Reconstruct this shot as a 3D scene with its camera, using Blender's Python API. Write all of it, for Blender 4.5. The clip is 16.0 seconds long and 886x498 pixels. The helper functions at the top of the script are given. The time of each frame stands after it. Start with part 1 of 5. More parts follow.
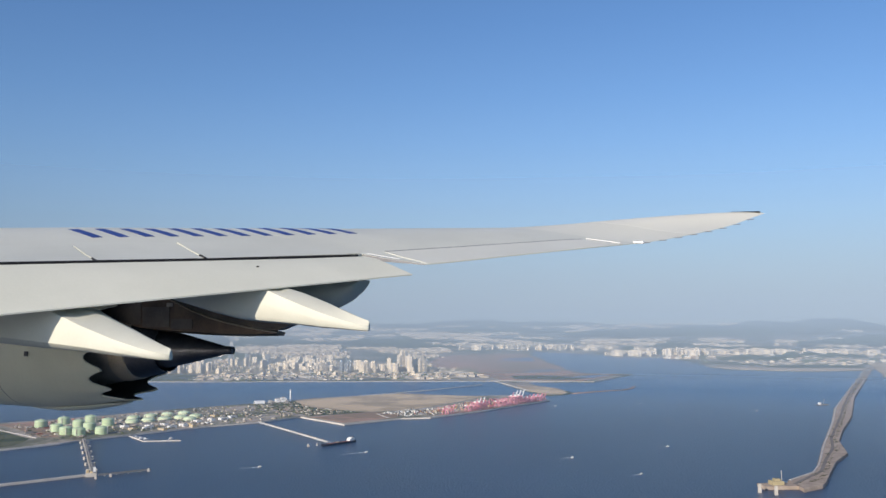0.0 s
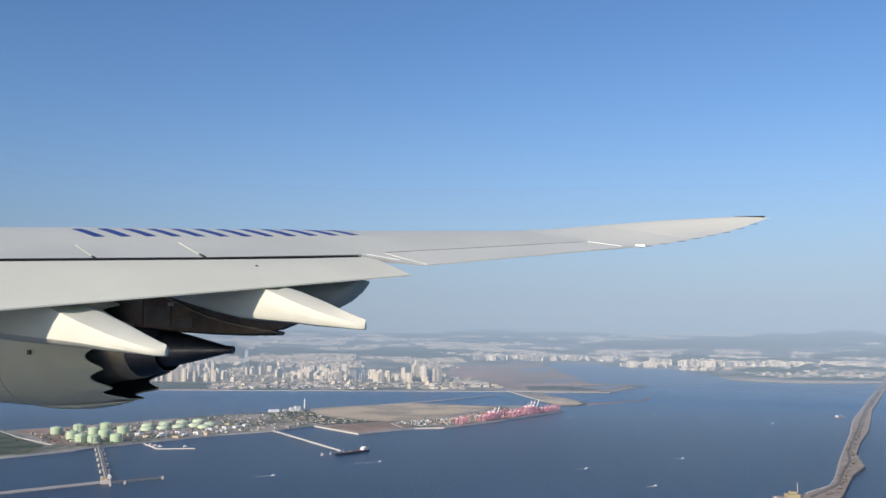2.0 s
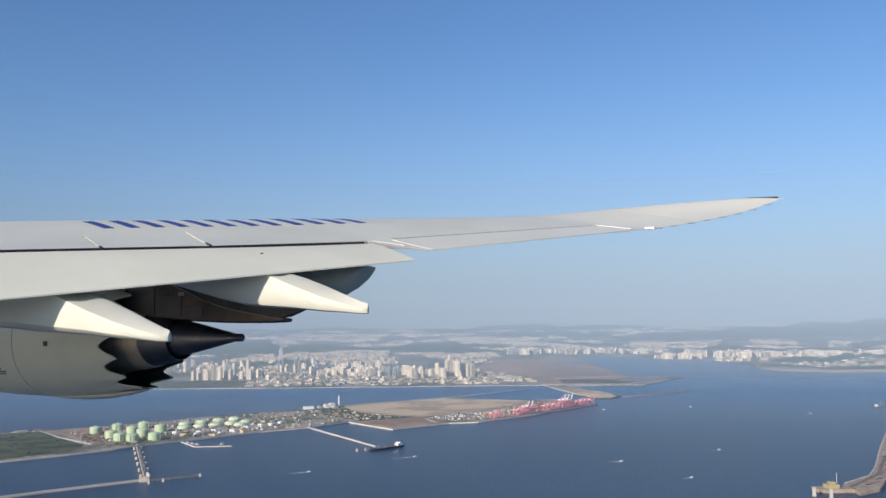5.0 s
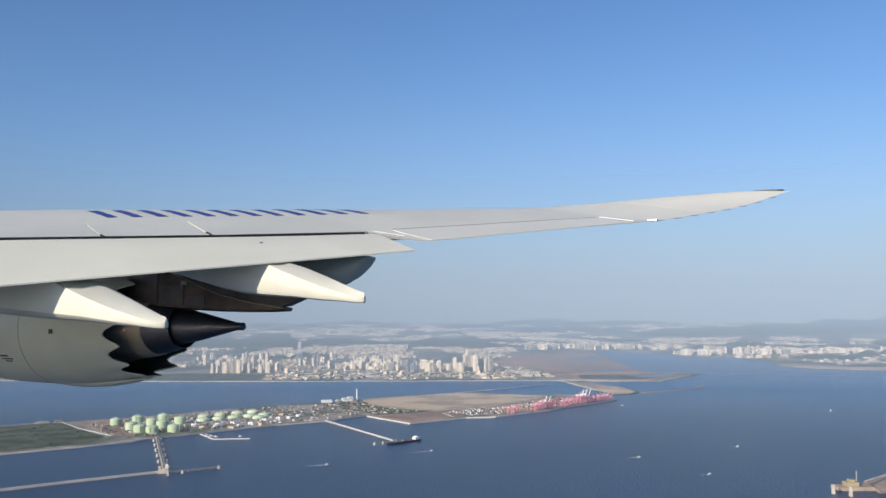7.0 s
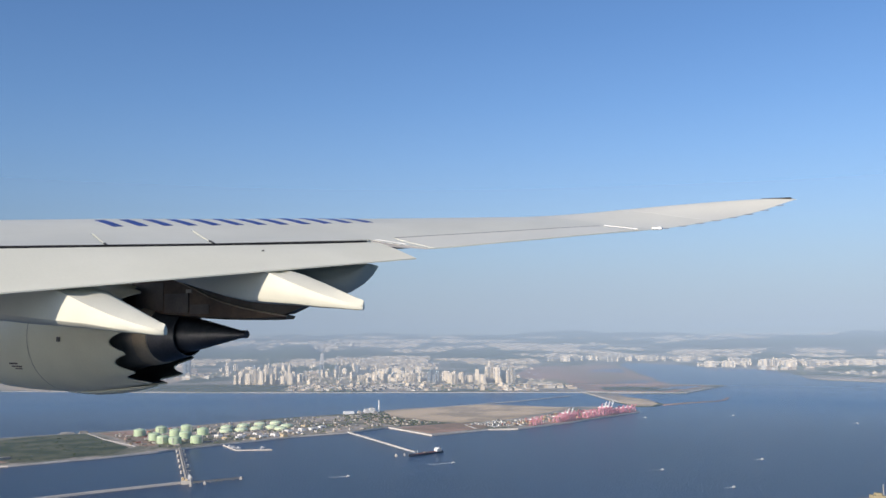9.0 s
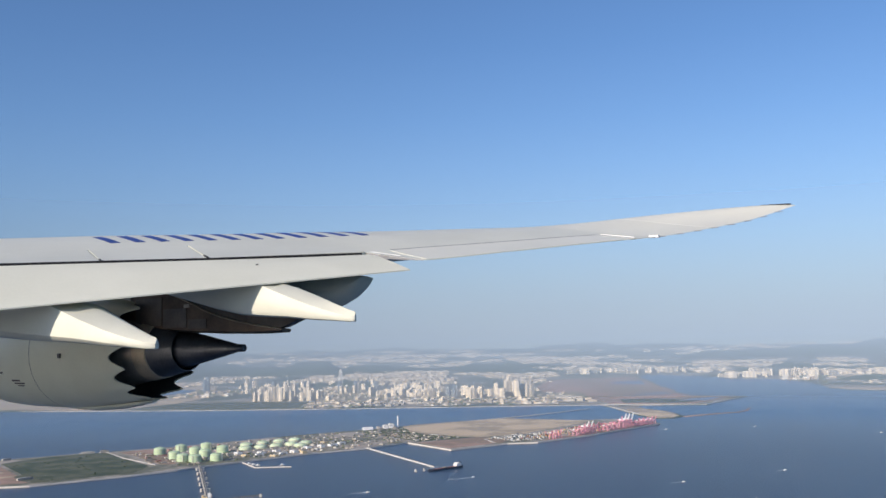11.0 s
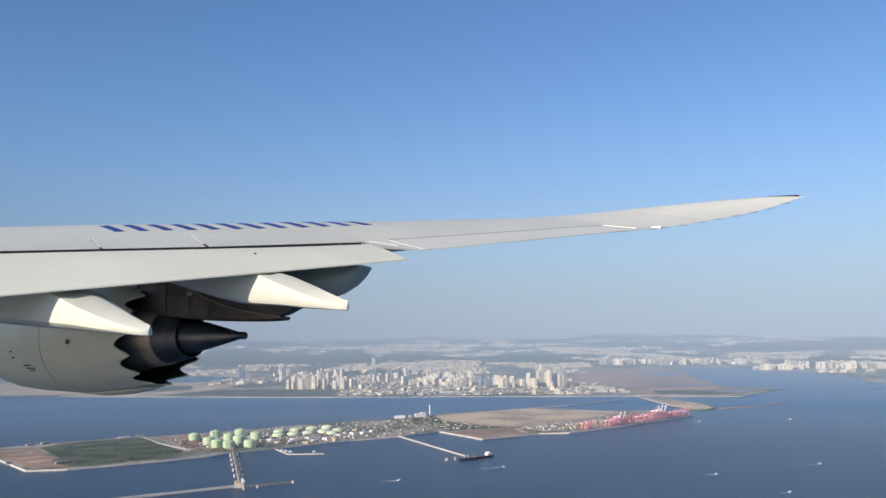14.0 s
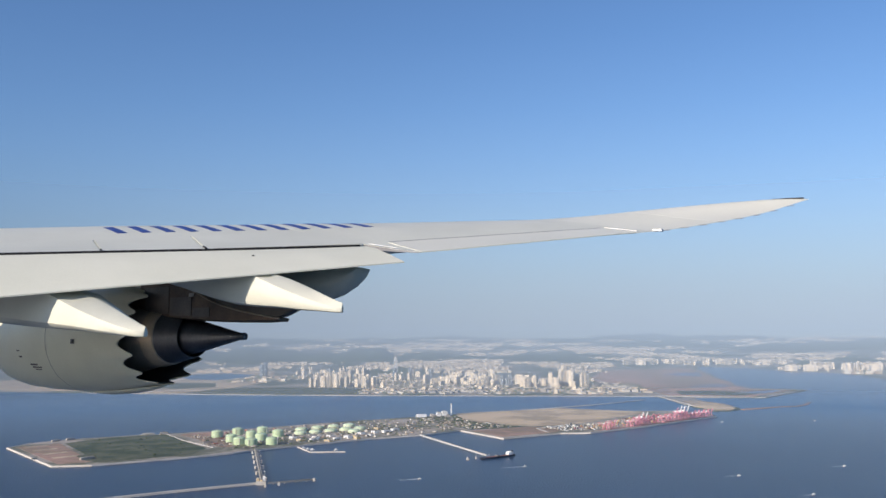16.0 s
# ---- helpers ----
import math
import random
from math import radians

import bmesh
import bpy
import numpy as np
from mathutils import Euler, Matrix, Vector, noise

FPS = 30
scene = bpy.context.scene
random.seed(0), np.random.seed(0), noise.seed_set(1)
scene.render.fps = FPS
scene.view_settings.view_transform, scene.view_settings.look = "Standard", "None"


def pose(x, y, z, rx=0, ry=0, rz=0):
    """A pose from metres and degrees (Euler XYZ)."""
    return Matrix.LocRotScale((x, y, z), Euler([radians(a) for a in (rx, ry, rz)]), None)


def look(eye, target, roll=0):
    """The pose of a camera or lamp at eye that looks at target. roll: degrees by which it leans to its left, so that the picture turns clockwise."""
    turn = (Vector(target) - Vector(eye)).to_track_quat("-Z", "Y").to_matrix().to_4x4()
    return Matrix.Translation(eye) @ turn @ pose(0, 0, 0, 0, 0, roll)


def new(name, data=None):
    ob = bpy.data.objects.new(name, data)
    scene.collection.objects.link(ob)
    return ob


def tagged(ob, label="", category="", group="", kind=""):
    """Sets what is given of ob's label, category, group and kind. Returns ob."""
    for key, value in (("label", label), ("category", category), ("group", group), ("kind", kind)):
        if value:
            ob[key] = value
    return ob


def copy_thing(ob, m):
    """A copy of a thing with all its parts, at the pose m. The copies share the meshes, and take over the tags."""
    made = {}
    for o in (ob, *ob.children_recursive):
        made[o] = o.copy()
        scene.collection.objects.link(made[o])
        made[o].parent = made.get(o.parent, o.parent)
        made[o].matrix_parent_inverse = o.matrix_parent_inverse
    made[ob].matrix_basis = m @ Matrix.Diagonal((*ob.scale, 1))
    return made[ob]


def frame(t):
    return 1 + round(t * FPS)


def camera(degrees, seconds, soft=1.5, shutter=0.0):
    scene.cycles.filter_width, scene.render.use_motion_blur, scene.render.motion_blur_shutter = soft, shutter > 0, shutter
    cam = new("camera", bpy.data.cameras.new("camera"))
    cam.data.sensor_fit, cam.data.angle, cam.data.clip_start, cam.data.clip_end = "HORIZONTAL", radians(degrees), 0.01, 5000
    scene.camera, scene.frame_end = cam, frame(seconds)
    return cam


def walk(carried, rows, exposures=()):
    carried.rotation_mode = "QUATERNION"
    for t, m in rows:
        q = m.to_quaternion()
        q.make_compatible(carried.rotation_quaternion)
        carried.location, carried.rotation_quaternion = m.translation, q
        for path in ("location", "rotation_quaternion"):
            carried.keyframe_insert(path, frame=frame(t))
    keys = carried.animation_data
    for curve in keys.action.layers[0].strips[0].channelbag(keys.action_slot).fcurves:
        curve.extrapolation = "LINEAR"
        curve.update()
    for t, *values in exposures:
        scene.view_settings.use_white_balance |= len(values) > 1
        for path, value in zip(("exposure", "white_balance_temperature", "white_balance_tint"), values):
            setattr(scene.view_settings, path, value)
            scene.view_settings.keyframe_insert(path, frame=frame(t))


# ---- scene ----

# Camera: seconds, x, y, z, turn to the left, tilt up, lean
cam = camera(50.0, 16.0, soft=1.55)
ROWS = [
    (0, -1.748, 0.374, 78.927, -4.921, 4.064, 0.068),
    (0.5, -1.654, 0.354, 78.872, -4.676, 4.216, 0.171),
    (1, -1.560, 0.334, 78.817, -4.434, 4.364, 0.216),
    (1.5, -1.466, 0.314, 78.762, -4.211, 4.553, 0.285),
    (2, -1.370, 0.293, 78.709, -3.999, 4.657, 0.406),
    (2.5, -1.271, 0.272, 78.657, -3.706, 4.817, 0.277),
    (3, -1.170, 0.252, 78.607, -3.428, 4.961, 0.139),
    (3.5, -1.066, 0.229, 78.561, -3.195, 5.054, -0.042),
    (4, -0.959, 0.206, 78.519, -2.943, 5.125, -0.238),
    (4.5, -0.848, 0.182, 78.481, -2.534, 4.887, -0.353),
    (5, -0.733, 0.157, 78.448, -2.098, 4.374, -0.572),
    (7.5, -0.147, 0.027, 78.310, -0.595, 4.062, -0.102),
    (8, -0.025, 0.001, 78.287, -0.219, 4.265, -0.069),
    (8.5, 0.103, -0.023, 78.266, -0.042, 4.505, -0.072),
    (9, 0.238, -0.046, 78.243, 0.388, 4.758, -0.231),
    (11.5, 0.947, -0.150, 78.127, 1.611, 5.692, -1.168),
    (12, 1.092, -0.172, 78.113, 2.095, 5.687, -1.019),
    (12.5, 1.241, -0.195, 78.107, 2.630, 5.498, -0.996),
    (13, 1.393, -0.219, 78.110, 2.966, 5.424, -0.957),
    (13.5, 1.547, -0.242, 78.119, 3.220, 5.278, -0.559),
    (14, 1.704, -0.267, 78.133, 3.453, 5.030, -0.578),
    (14.5, 1.862, -0.292, 78.150, 3.841, 5.091, -0.371),
    (15, 2.021, -0.317, 78.168, 4.287, 5.129, -0.186),
    (15.5, 2.179, -0.341, 78.185, 4.542, 5.061, -0.155),
    (16, 2.338, -0.366, 78.203, 4.825, 4.976, -0.284),
]


def held(x, y, z, turn, tilt, lean):
    return pose(x, y, z, 0, 0, turn) @ pose(0, 0, 0, 90 + tilt) @ pose(0, 0, 0, 0, 0, lean)


walk(cam, [(r[0], held(*r[1:])) for r in ROWS], exposures=[(0.0, 0.02, 6380, 12.8), (8.0, 0.10, 6420, 13.6), (16.0, 0.15, 6450, 14)])

# ---- light ----
SUN_TURN, SUN_UP = 222.0, 22.0          # where the sun stands: degrees from +y towards +x, and above the horizon
world = bpy.data.worlds.new("sky")
scene.world = world
world.use_nodes = True
wn = world.node_tree
sky = wn.nodes.new("ShaderNodeTexSky")
sky.sky_type, sky.sun_disc = "NISHITA", False
sky.sun_elevation, sky.sun_rotation = radians(SUN_UP), radians(SUN_TURN)
sky.altitude, sky.air_density, sky.dust_density, sky.ozone_density = 900, 1.1, 1.0, 6.2
wn.links.new(sky.outputs[0], wn.nodes["Background"].inputs[0])
wn.nodes["Background"].inputs[1].default_value = 0.12

sun = new("sun", bpy.data.lights.new("sun", "SUN"))
sun.data.energy, sun.data.angle, sun.data.color = 4.8, radians(0.6), (1.0, 0.89, 0.73)
a, e = radians(SUN_TURN), radians(SUN_UP)
SUN_WAY = Vector((math.sin(a) * math.cos(e), math.cos(a) * math.cos(e), math.sin(e)))
sun.matrix_world = look((SUN_WAY * 500)[:], (0, 0, 0))


# ---- materials ----
def mat(name, colour, other=None, rough=0.6, metal=0.0, scale=1.0, fine=12.0, bump=0.0, per_object=0.0, spec=0.5, edge=0.4):
    """A surface of two colours mixed by a broad and a fine noise in metres, with fine relief."""
    m = bpy.data.materials.new(name)
    m.use_nodes = True
    t = m.node_tree
    b = t.nodes["Principled BSDF"]
    b.inputs["Roughness"].default_value, b.inputs["Metallic"].default_value = rough, metal
    b.inputs["Specular IOR Level"].default_value = spec
    other = other or tuple(c * 0.8 for c in colour)
    co = t.nodes.new("ShaderNodeTexCoord")
    n1, n2 = t.nodes.new("ShaderNodeTexNoise"), t.nodes.new("ShaderNodeTexNoise")
    n1.inputs["Scale"].default_value, n2.inputs["Scale"].default_value = scale, scale * fine
    n1.inputs["Detail"].default_value, n2.inputs["Detail"].default_value = 4, 3
    add = t.nodes.new("ShaderNodeMath")
    add.operation = "MULTIPLY_ADD"
    add.inputs[1].default_value = 0.4
    ramp = t.nodes.new("ShaderNodeMapRange")
    ramp.inputs["From Min"].default_value, ramp.inputs["From Max"].default_value = 0.7 - edge / 2, 0.7 + edge / 2
    mix = t.nodes.new("ShaderNodeMix")
    mix.data_type = "RGBA"
    mix.inputs["A"].default_value, mix.inputs["B"].default_value = (*colour, 1), (*other, 1)
    for n in (n1, n2):
        t.links.new(co.outputs["Object"], n.inputs["Vector"])
    t.links.new(n2.outputs["Fac"], add.inputs[0])
    t.links.new(n1.outputs["Fac"], add.inputs[2])
    t.links.new(add.outputs[0], ramp.inputs["Value"])
    t.links.new(ramp.outputs["Result"], mix.inputs["Factor"])
    last = mix.outputs["Result"]
    if per_object:
        info = t.nodes.new("ShaderNodeObjectInfo")
        hsv = t.nodes.new("ShaderNodeHueSaturation")
        span = t.nodes.new("ShaderNodeMapRange")
        span.inputs["To Min"].default_value, span.inputs["To Max"].default_value = 1 - per_object, 1 + per_object
        t.links.new(info.outputs["Random"], span.inputs["Value"])
        t.links.new(span.outputs["Result"], hsv.inputs["Value"])
        t.links.new(last, hsv.inputs["Color"])
        last = hsv.outputs["Color"]
    t.links.new(last, b.inputs["Base Color"])
    if bump:
        bm_ = t.nodes.new("ShaderNodeBump")
        bm_.inputs["Strength"].default_value, bm_.inputs["Distance"].default_value = bump, 0.05 / max(scale, 0.01)
        t.links.new(n2.outputs["Fac"], bm_.inputs["Height"])
        t.links.new(bm_.outputs["Normal"], b.inputs["Normal"])
    return m


def island_mat(name, colours, rough=0.85):
    """Loose pieces in one mesh, each with a colour of its own out of a few."""
    m = bpy.data.materials.new(name)
    m.use_nodes = True
    t = m.node_tree
    b = t.nodes["Principled BSDF"]
    b.inputs["Roughness"].default_value = rough
    geo = t.nodes.new("ShaderNodeNewGeometry")
    ramp = t.nodes.new("ShaderNodeValToRGB")
    ramp.color_ramp.interpolation = "CONSTANT"
    el = ramp.color_ramp.elements
    while len(el) < len(colours):
        el.new(0.5)
    for i, c in enumerate(colours):
        el[i].position, el[i].color = i / len(colours), (*c, 1)
    t.links.new(geo.outputs["Random Per Island"], ramp.inputs["Fac"])
    t.links.new(ramp.outputs["Color"], b.inputs["Base Color"])
    return m


PAINT = mat("wing_grey_paint", (0.67, 0.672, 0.575), (0.60, 0.602, 0.512), rough=0.36, scale=0.6, fine=30, bump=0.01)
FLAP = mat("flap_grey_paint", (0.70, 0.70, 0.595), (0.642, 0.645, 0.545), rough=0.45, scale=0.8, fine=25, bump=0.02)
CREAM = mat("fairing_paint", (0.695, 0.69, 0.58), (0.635, 0.63, 0.525), rough=0.5, scale=1.2, fine=20, bump=0.02)
NACELLE = mat("nacelle_paint", (0.81, 0.765, 0.575), (0.745, 0.70, 0.52), rough=0.38, scale=0.9, fine=20, bump=0.015)
WHITE = mat("white_paint", (0.8, 0.8, 0.78), rough=0.4, scale=3)
BLUE = mat("blue_marking_paint", (0.02, 0.04, 0.20), (0.03, 0.055, 0.25), rough=0.36, scale=3)
BLACK = mat("black_seal_and_gap_shade", (0.012, 0.012, 0.013), rough=0.7, scale=4)
STEEL = mat("dark_exhaust_metal", (0.10, 0.105, 0.115), (0.06, 0.062, 0.07), rough=0.45, metal=0.6, scale=2, fine=8)
TAN = mat("heated_titanium", (0.60, 0.50, 0.36), (0.42, 0.34, 0.25), rough=0.6, metal=0.5, scale=2, fine=10)
BROWN = mat("heat_shield", (0.17, 0.12, 0.085), (0.08, 0.06, 0.05), rough=0.5, metal=0.6, scale=1.5, fine=10)
SOOT = mat("sooty_pylon", (0.15, 0.125, 0.105), (0.07, 0.06, 0.055), rough=0.5, metal=0.3, scale=1.2, fine=9)
CORE = mat("scorched_core_cowl", (0.47, 0.41, 0.34), (0.30, 0.26, 0.22), rough=0.42, metal=0.45, scale=2, fine=9)
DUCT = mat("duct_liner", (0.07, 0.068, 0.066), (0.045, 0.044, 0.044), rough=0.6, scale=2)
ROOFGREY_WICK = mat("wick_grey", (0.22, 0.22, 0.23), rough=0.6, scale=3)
# wing grey lightened in two steps: sun on the upturned tip put into colour
LIGHTENED = mat("lightened_wing_paint", (0.70, 0.696, 0.602), (0.643, 0.64, 0.552), rough=0.38, scale=0.5, fine=20)
SUNLIT_TIP = mat("sunlit_tip_paint", (0.735, 0.727, 0.63), (0.685, 0.677, 0.588), rough=0.37, scale=0.5, fine=20)

SEA = mat("sea_water", (0.006, 0.032, 0.080), (0.010, 0.043, 0.100), rough=0.3, scale=0.012, fine=60, bump=0.25)
LAND = mat("reclaimed_land", (0.37, 0.33, 0.28), (0.13, 0.14, 0.10), rough=0.95, scale=0.02, fine=10, edge=0.16)
MAINLAND = mat("city_ground", (0.28, 0.26, 0.22), (0.08, 0.10, 0.065), rough=0.95, scale=0.009, fine=10, edge=0.08)
GRASS = mat("grass_field", (0.035, 0.06, 0.032), (0.10, 0.11, 0.065), rough=0.95, scale=0.05, fine=14, edge=0.16)
SAND = mat("pale_sand", (0.52, 0.43, 0.34), (0.40, 0.33, 0.26), rough=0.95, scale=0.03, fine=10, edge=0.2)
LAWN = mat("dry_lawn", (0.22, 0.27, 0.13), (0.30, 0.30, 0.18), rough=0.95, scale=0.1, fine=10, edge=0.3)
EARTH = mat("bare_earth", (0.55, 0.43, 0.29), (0.34, 0.28, 0.20), rough=0.95, scale=0.02, fine=10, edge=0.16)
MUD = mat("brown_marsh", (0.40, 0.255, 0.20), (0.25, 0.185, 0.13), rough=0.9, scale=0.01, fine=10, edge=0.16)
CONCRETE = mat("pale_concrete", (0.62, 0.58, 0.52), (0.45, 0.42, 0.38), rough=0.85, scale=0.1, fine=8)
ROCK = mat("quarry_stone", (0.44, 0.36, 0.29), (0.28, 0.23, 0.19), rough=0.95, scale=0.15, fine=6)
ASPHALT = mat("asphalt", (0.20, 0.18, 0.165), rough=0.9, scale=0.1)
WOOD = mat("wooded_hill", (0.035, 0.055, 0.03), (0.06, 0.08, 0.045), rough=0.95, scale=0.02, fine=8)
TANKGREEN = mat("pale_green_tank_paint", (0.45, 0.57, 0.36), (0.40, 0.51, 0.31), rough=0.55, scale=0.2, per_object=0.06)
TANKCREAM = mat("cream_tank_paint", (0.58, 0.68, 0.46), (0.50, 0.60, 0.39), rough=0.55, scale=0.2, per_object=0.08)
FACADE = mat("apartment_paint", (0.70, 0.61, 0.48), (0.62, 0.54, 0.42), rough=0.8, scale=0.15, per_object=0.22)
GLASSY = mat("curtain_wall", (0.16, 0.2, 0.24), (0.10, 0.13, 0.17), rough=0.25, scale=0.3, per_object=0.2)
ROOFGREY = mat("roof_grey", (0.34, 0.33, 0.31), rough=0.9, scale=0.2, per_object=0.2)
BALCONY = mat("balcony_glazing", (0.38, 0.37, 0.36), (0.3, 0.3, 0.31), rough=0.3, scale=1)
CRANERED = mat("crane_red_paint", (0.68, 0.30, 0.36), (0.60, 0.25, 0.31), rough=0.55, scale=0.5)
HULL = mat("hull_dark_blue", (0.07, 0.075, 0.10), rough=0.5, scale=0.4)
FOAM = mat("wake_foam", (0.75, 0.78, 0.8), (0.45, 0.5, 0.55), rough=0.9, scale=0.4)


# ---- building helpers ----
def mesh_of(name, bm, material, smooth=True, angle=35):
    me = bpy.data.meshes.new(name)
    bmesh.ops.recalc_face_normals(bm, faces=bm.faces)
    if smooth:
        lim = radians(angle)
        for f in bm.faces:
            f.smooth = True
        for ed in bm.edges:
            if len(ed.link_faces) == 2 and ed.calc_face_angle(0) > lim:
                ed.smooth = False
    bm.to_mesh(me)
    bm.free()
    me.materials.append(material)
    return me


def part(name, bm, material, parent, label="", smooth=True):
    ob = new(name, mesh_of(name, bm, material, smooth))
    ob.parent = parent
    if label:
        tagged(ob, label)
    return ob


def thing(name, bm, material, label, category, group="", kind="", at=None, smooth=True):
    ob = new(name, mesh_of(name, bm, material, smooth))
    if at is not None:
        ob.matrix_world = at
    return tagged(ob, label, category, group, kind)


def box(bm, x0, x1, y0, y1, z0, z1, turn=0.0, taper=1.0):
    cx, cy = (x0 + x1) / 2, (y0 + y1) / 2
    c, s_ = math.cos(turn), math.sin(turn)
    vs = []
    for z, k in ((z0, 1.0), (z1, taper)):
        for x, y in ((x0, y0), (x1, y0), (x1, y1), (x0, y1)):
            dx, dy = (x - cx) * k, (y - cy) * k
            vs.append(bm.verts.new((cx + dx * c - dy * s_, cy + dx * s_ + dy * c, z)))
    for f in ((3, 2, 1, 0), (4, 5, 6, 7), (0, 1, 5, 4), (1, 2, 6, 5), (2, 3, 7, 6), (3, 0, 4, 7)):
        bm.faces.new([vs[i] for i in f])


def loft(bm, rings, closed=True, caps=True):
    vs = [[bm.verts.new(p) for p in r] for r in rings]
    n = len(vs[0])
    for a_, b_ in zip(vs, vs[1:]):
        for i in range(n if closed else n - 1):
            j = (i + 1) % n
            bm.faces.new((a_[i], a_[j], b_[j], b_[i]))
    if caps:
        bm.faces.new(vs[0])
        bm.faces.new(list(reversed(vs[-1])))


def slab(bm, pts, z0, z1):
    lo = [bm.verts.new((x, y, z0)) for x, y in pts]
    hi = [bm.verts.new((x, y, z1)) for x, y in pts]
    bm.faces.new(hi)
    n = len(pts)
    for i in range(n):
        j = (i + 1) % n
        bm.faces.new((lo[i], lo[j], hi[j], hi[i]))


def rod(bm, p, q, r, n=6):
    p, q = Vector(p), Vector(q)
    d = (q - p).normalized()
    a_ = d.cross(Vector((0, 0, 1)) if abs(d.z) < 0.9 else Vector((1, 0, 0))).normalized()
    b_ = d.cross(a_)
    loft(bm, [[c + (a_ * math.cos(k * math.tau / n) + b_ * math.sin(k * math.tau / n)) * r for k in range(n)] for c in (p, q)])


def interp(x, table):
    return float(np.interp(x, [k for k, _ in table], [v for _, v in table]))


def curve(x, table):
    """A smooth line through the table's points."""
    n = len(table)
    if x <= table[0][0] or x >= table[-1][0]:
        return interp(x, table)
    k = max(i for i in range(n - 1) if table[i][0] <= x)

    def slope(i):
        p, q = table[max(i - 1, 0)], table[min(i + 1, n - 1)]
        return (q[1] - p[1]) / (q[0] - p[0])
    (x0, y0), (x1, y1) = table[k], table[k + 1]
    h = x1 - x0
    t = (x - x0) / h
    return y0 * (2 * t ** 3 - 3 * t ** 2 + 1) + slope(k) * h * (t ** 3 - 2 * t ** 2 + t) + y1 * (3 * t ** 2 - 2 * t ** 3) + slope(k + 1) * h * (t ** 3 - t ** 2)


# ---- the aircraft: u aft, s outboard, w up, from where the camera stands at mid-flight ----
airliner = tagged(new("airliner"), "pale grey jet airliner wing with one underslung engine", "airplane")
airliner.matrix_world = pose(0, 0, 78.3, 0, 0, -30.27)
TAN28 = math.tan(radians(28))


def u_te(s):
    return -11.91 + (s - 19.3) * TAN28


def chord(s):
    return curve(s, [(4, 13.3), (16, 9.0), (24, 6.1), (26, 5.3), (28, 4.2), (29.5, 3.0), (31, 1.3), (31.6, 0.35)])


def w_te(s):
    return curve(s, [(4, 0.83), (12.1, 1.36), (19.37, 1.84), (21.7, 2.13), (24.8, 2.54), (26.4, 2.74), (28.1, 3.05), (29.85, 3.44), (31.46, 3.94), (31.7, 4.0)])


def rise(s):
    return curve(s, [(17, 1.17), (20, 1.07), (22, 0.90), (24, 0.75), (26, 0.62), (27.6, 0.53), (29, 0.47), (30, 0.38), (31, 0.2), (31.6, 0.05)])


TOP = [(0, 0), (0.19, 0.22), (0.41, 0.55), (0.555, 0.77), (0.72, 0.96), (0.8, 1.0), (0.9, 0.86), (0.96, 0.6), (1, 0.25)]
LOW = [(0, -0.015), (0.12, 0.07), (0.3, 0.2), (0.5, 0.18), (0.8, -0.1), (0.95, -0.02), (1, 0.25)]


def top(s, q):
    return Vector((u_te(s) - q * chord(s), s, w_te(s) + rise(s) * curve(q, TOP)))


def low(s, q):
    return Vector((u_te(s) - q * chord(s), s, w_te(s) + rise(s) * interp(q, LOW)))


def top_at(s, fw):
    return top(s, fw / chord(s))


def wing_skin(s0, s1, steps, q0):
    bm = bmesh.new()
    qs_t = [q0 + (1 - q0) * k / 18 for k in range(19)]
    qs_l = [1 - (1 - q0) * k / 10 for k in range(1, 11)]
    rings = []
    for i in range(steps + 1):
        s = s0 + (s1 - s0) * i / steps
        qq = q0 if q0 == 0 else 1.72 / chord(s)
        rt = [top(s, qq + (q - q0) * (1 - qq) / (1 - q0)) for q in qs_t]
        rl = [low(s, qq + (q - q0) * (1 - qq) / (1 - q0)) for q in qs_l]
        rings.append(rt + rl)
    loft(bm, rings)
    return bm


part("wing_panel", wing_skin(4, 19.62, 16, 0.19), PAINT, airliner, "pale grey painted inner wing skin")
part("wing_panel", wing_skin(19.64, 26.3, 26, 0.0), PAINT, airliner, "pale grey painted outer wing skin")
# the next two skins carry the tip's sunlight in their lighter colour
part("wing_panel", wing_skin(26.301, 28.35, 8, 0.0), LIGHTENED, airliner, "grey wing skin beside the tip, coloured lighter for the sun on it")
part("wing_tip", wing_skin(28.36, 31.6, 22, 0.0), SUNLIT_TIP, airliner, "raked wing tip curving upwards, coloured lighter for the sun on it")


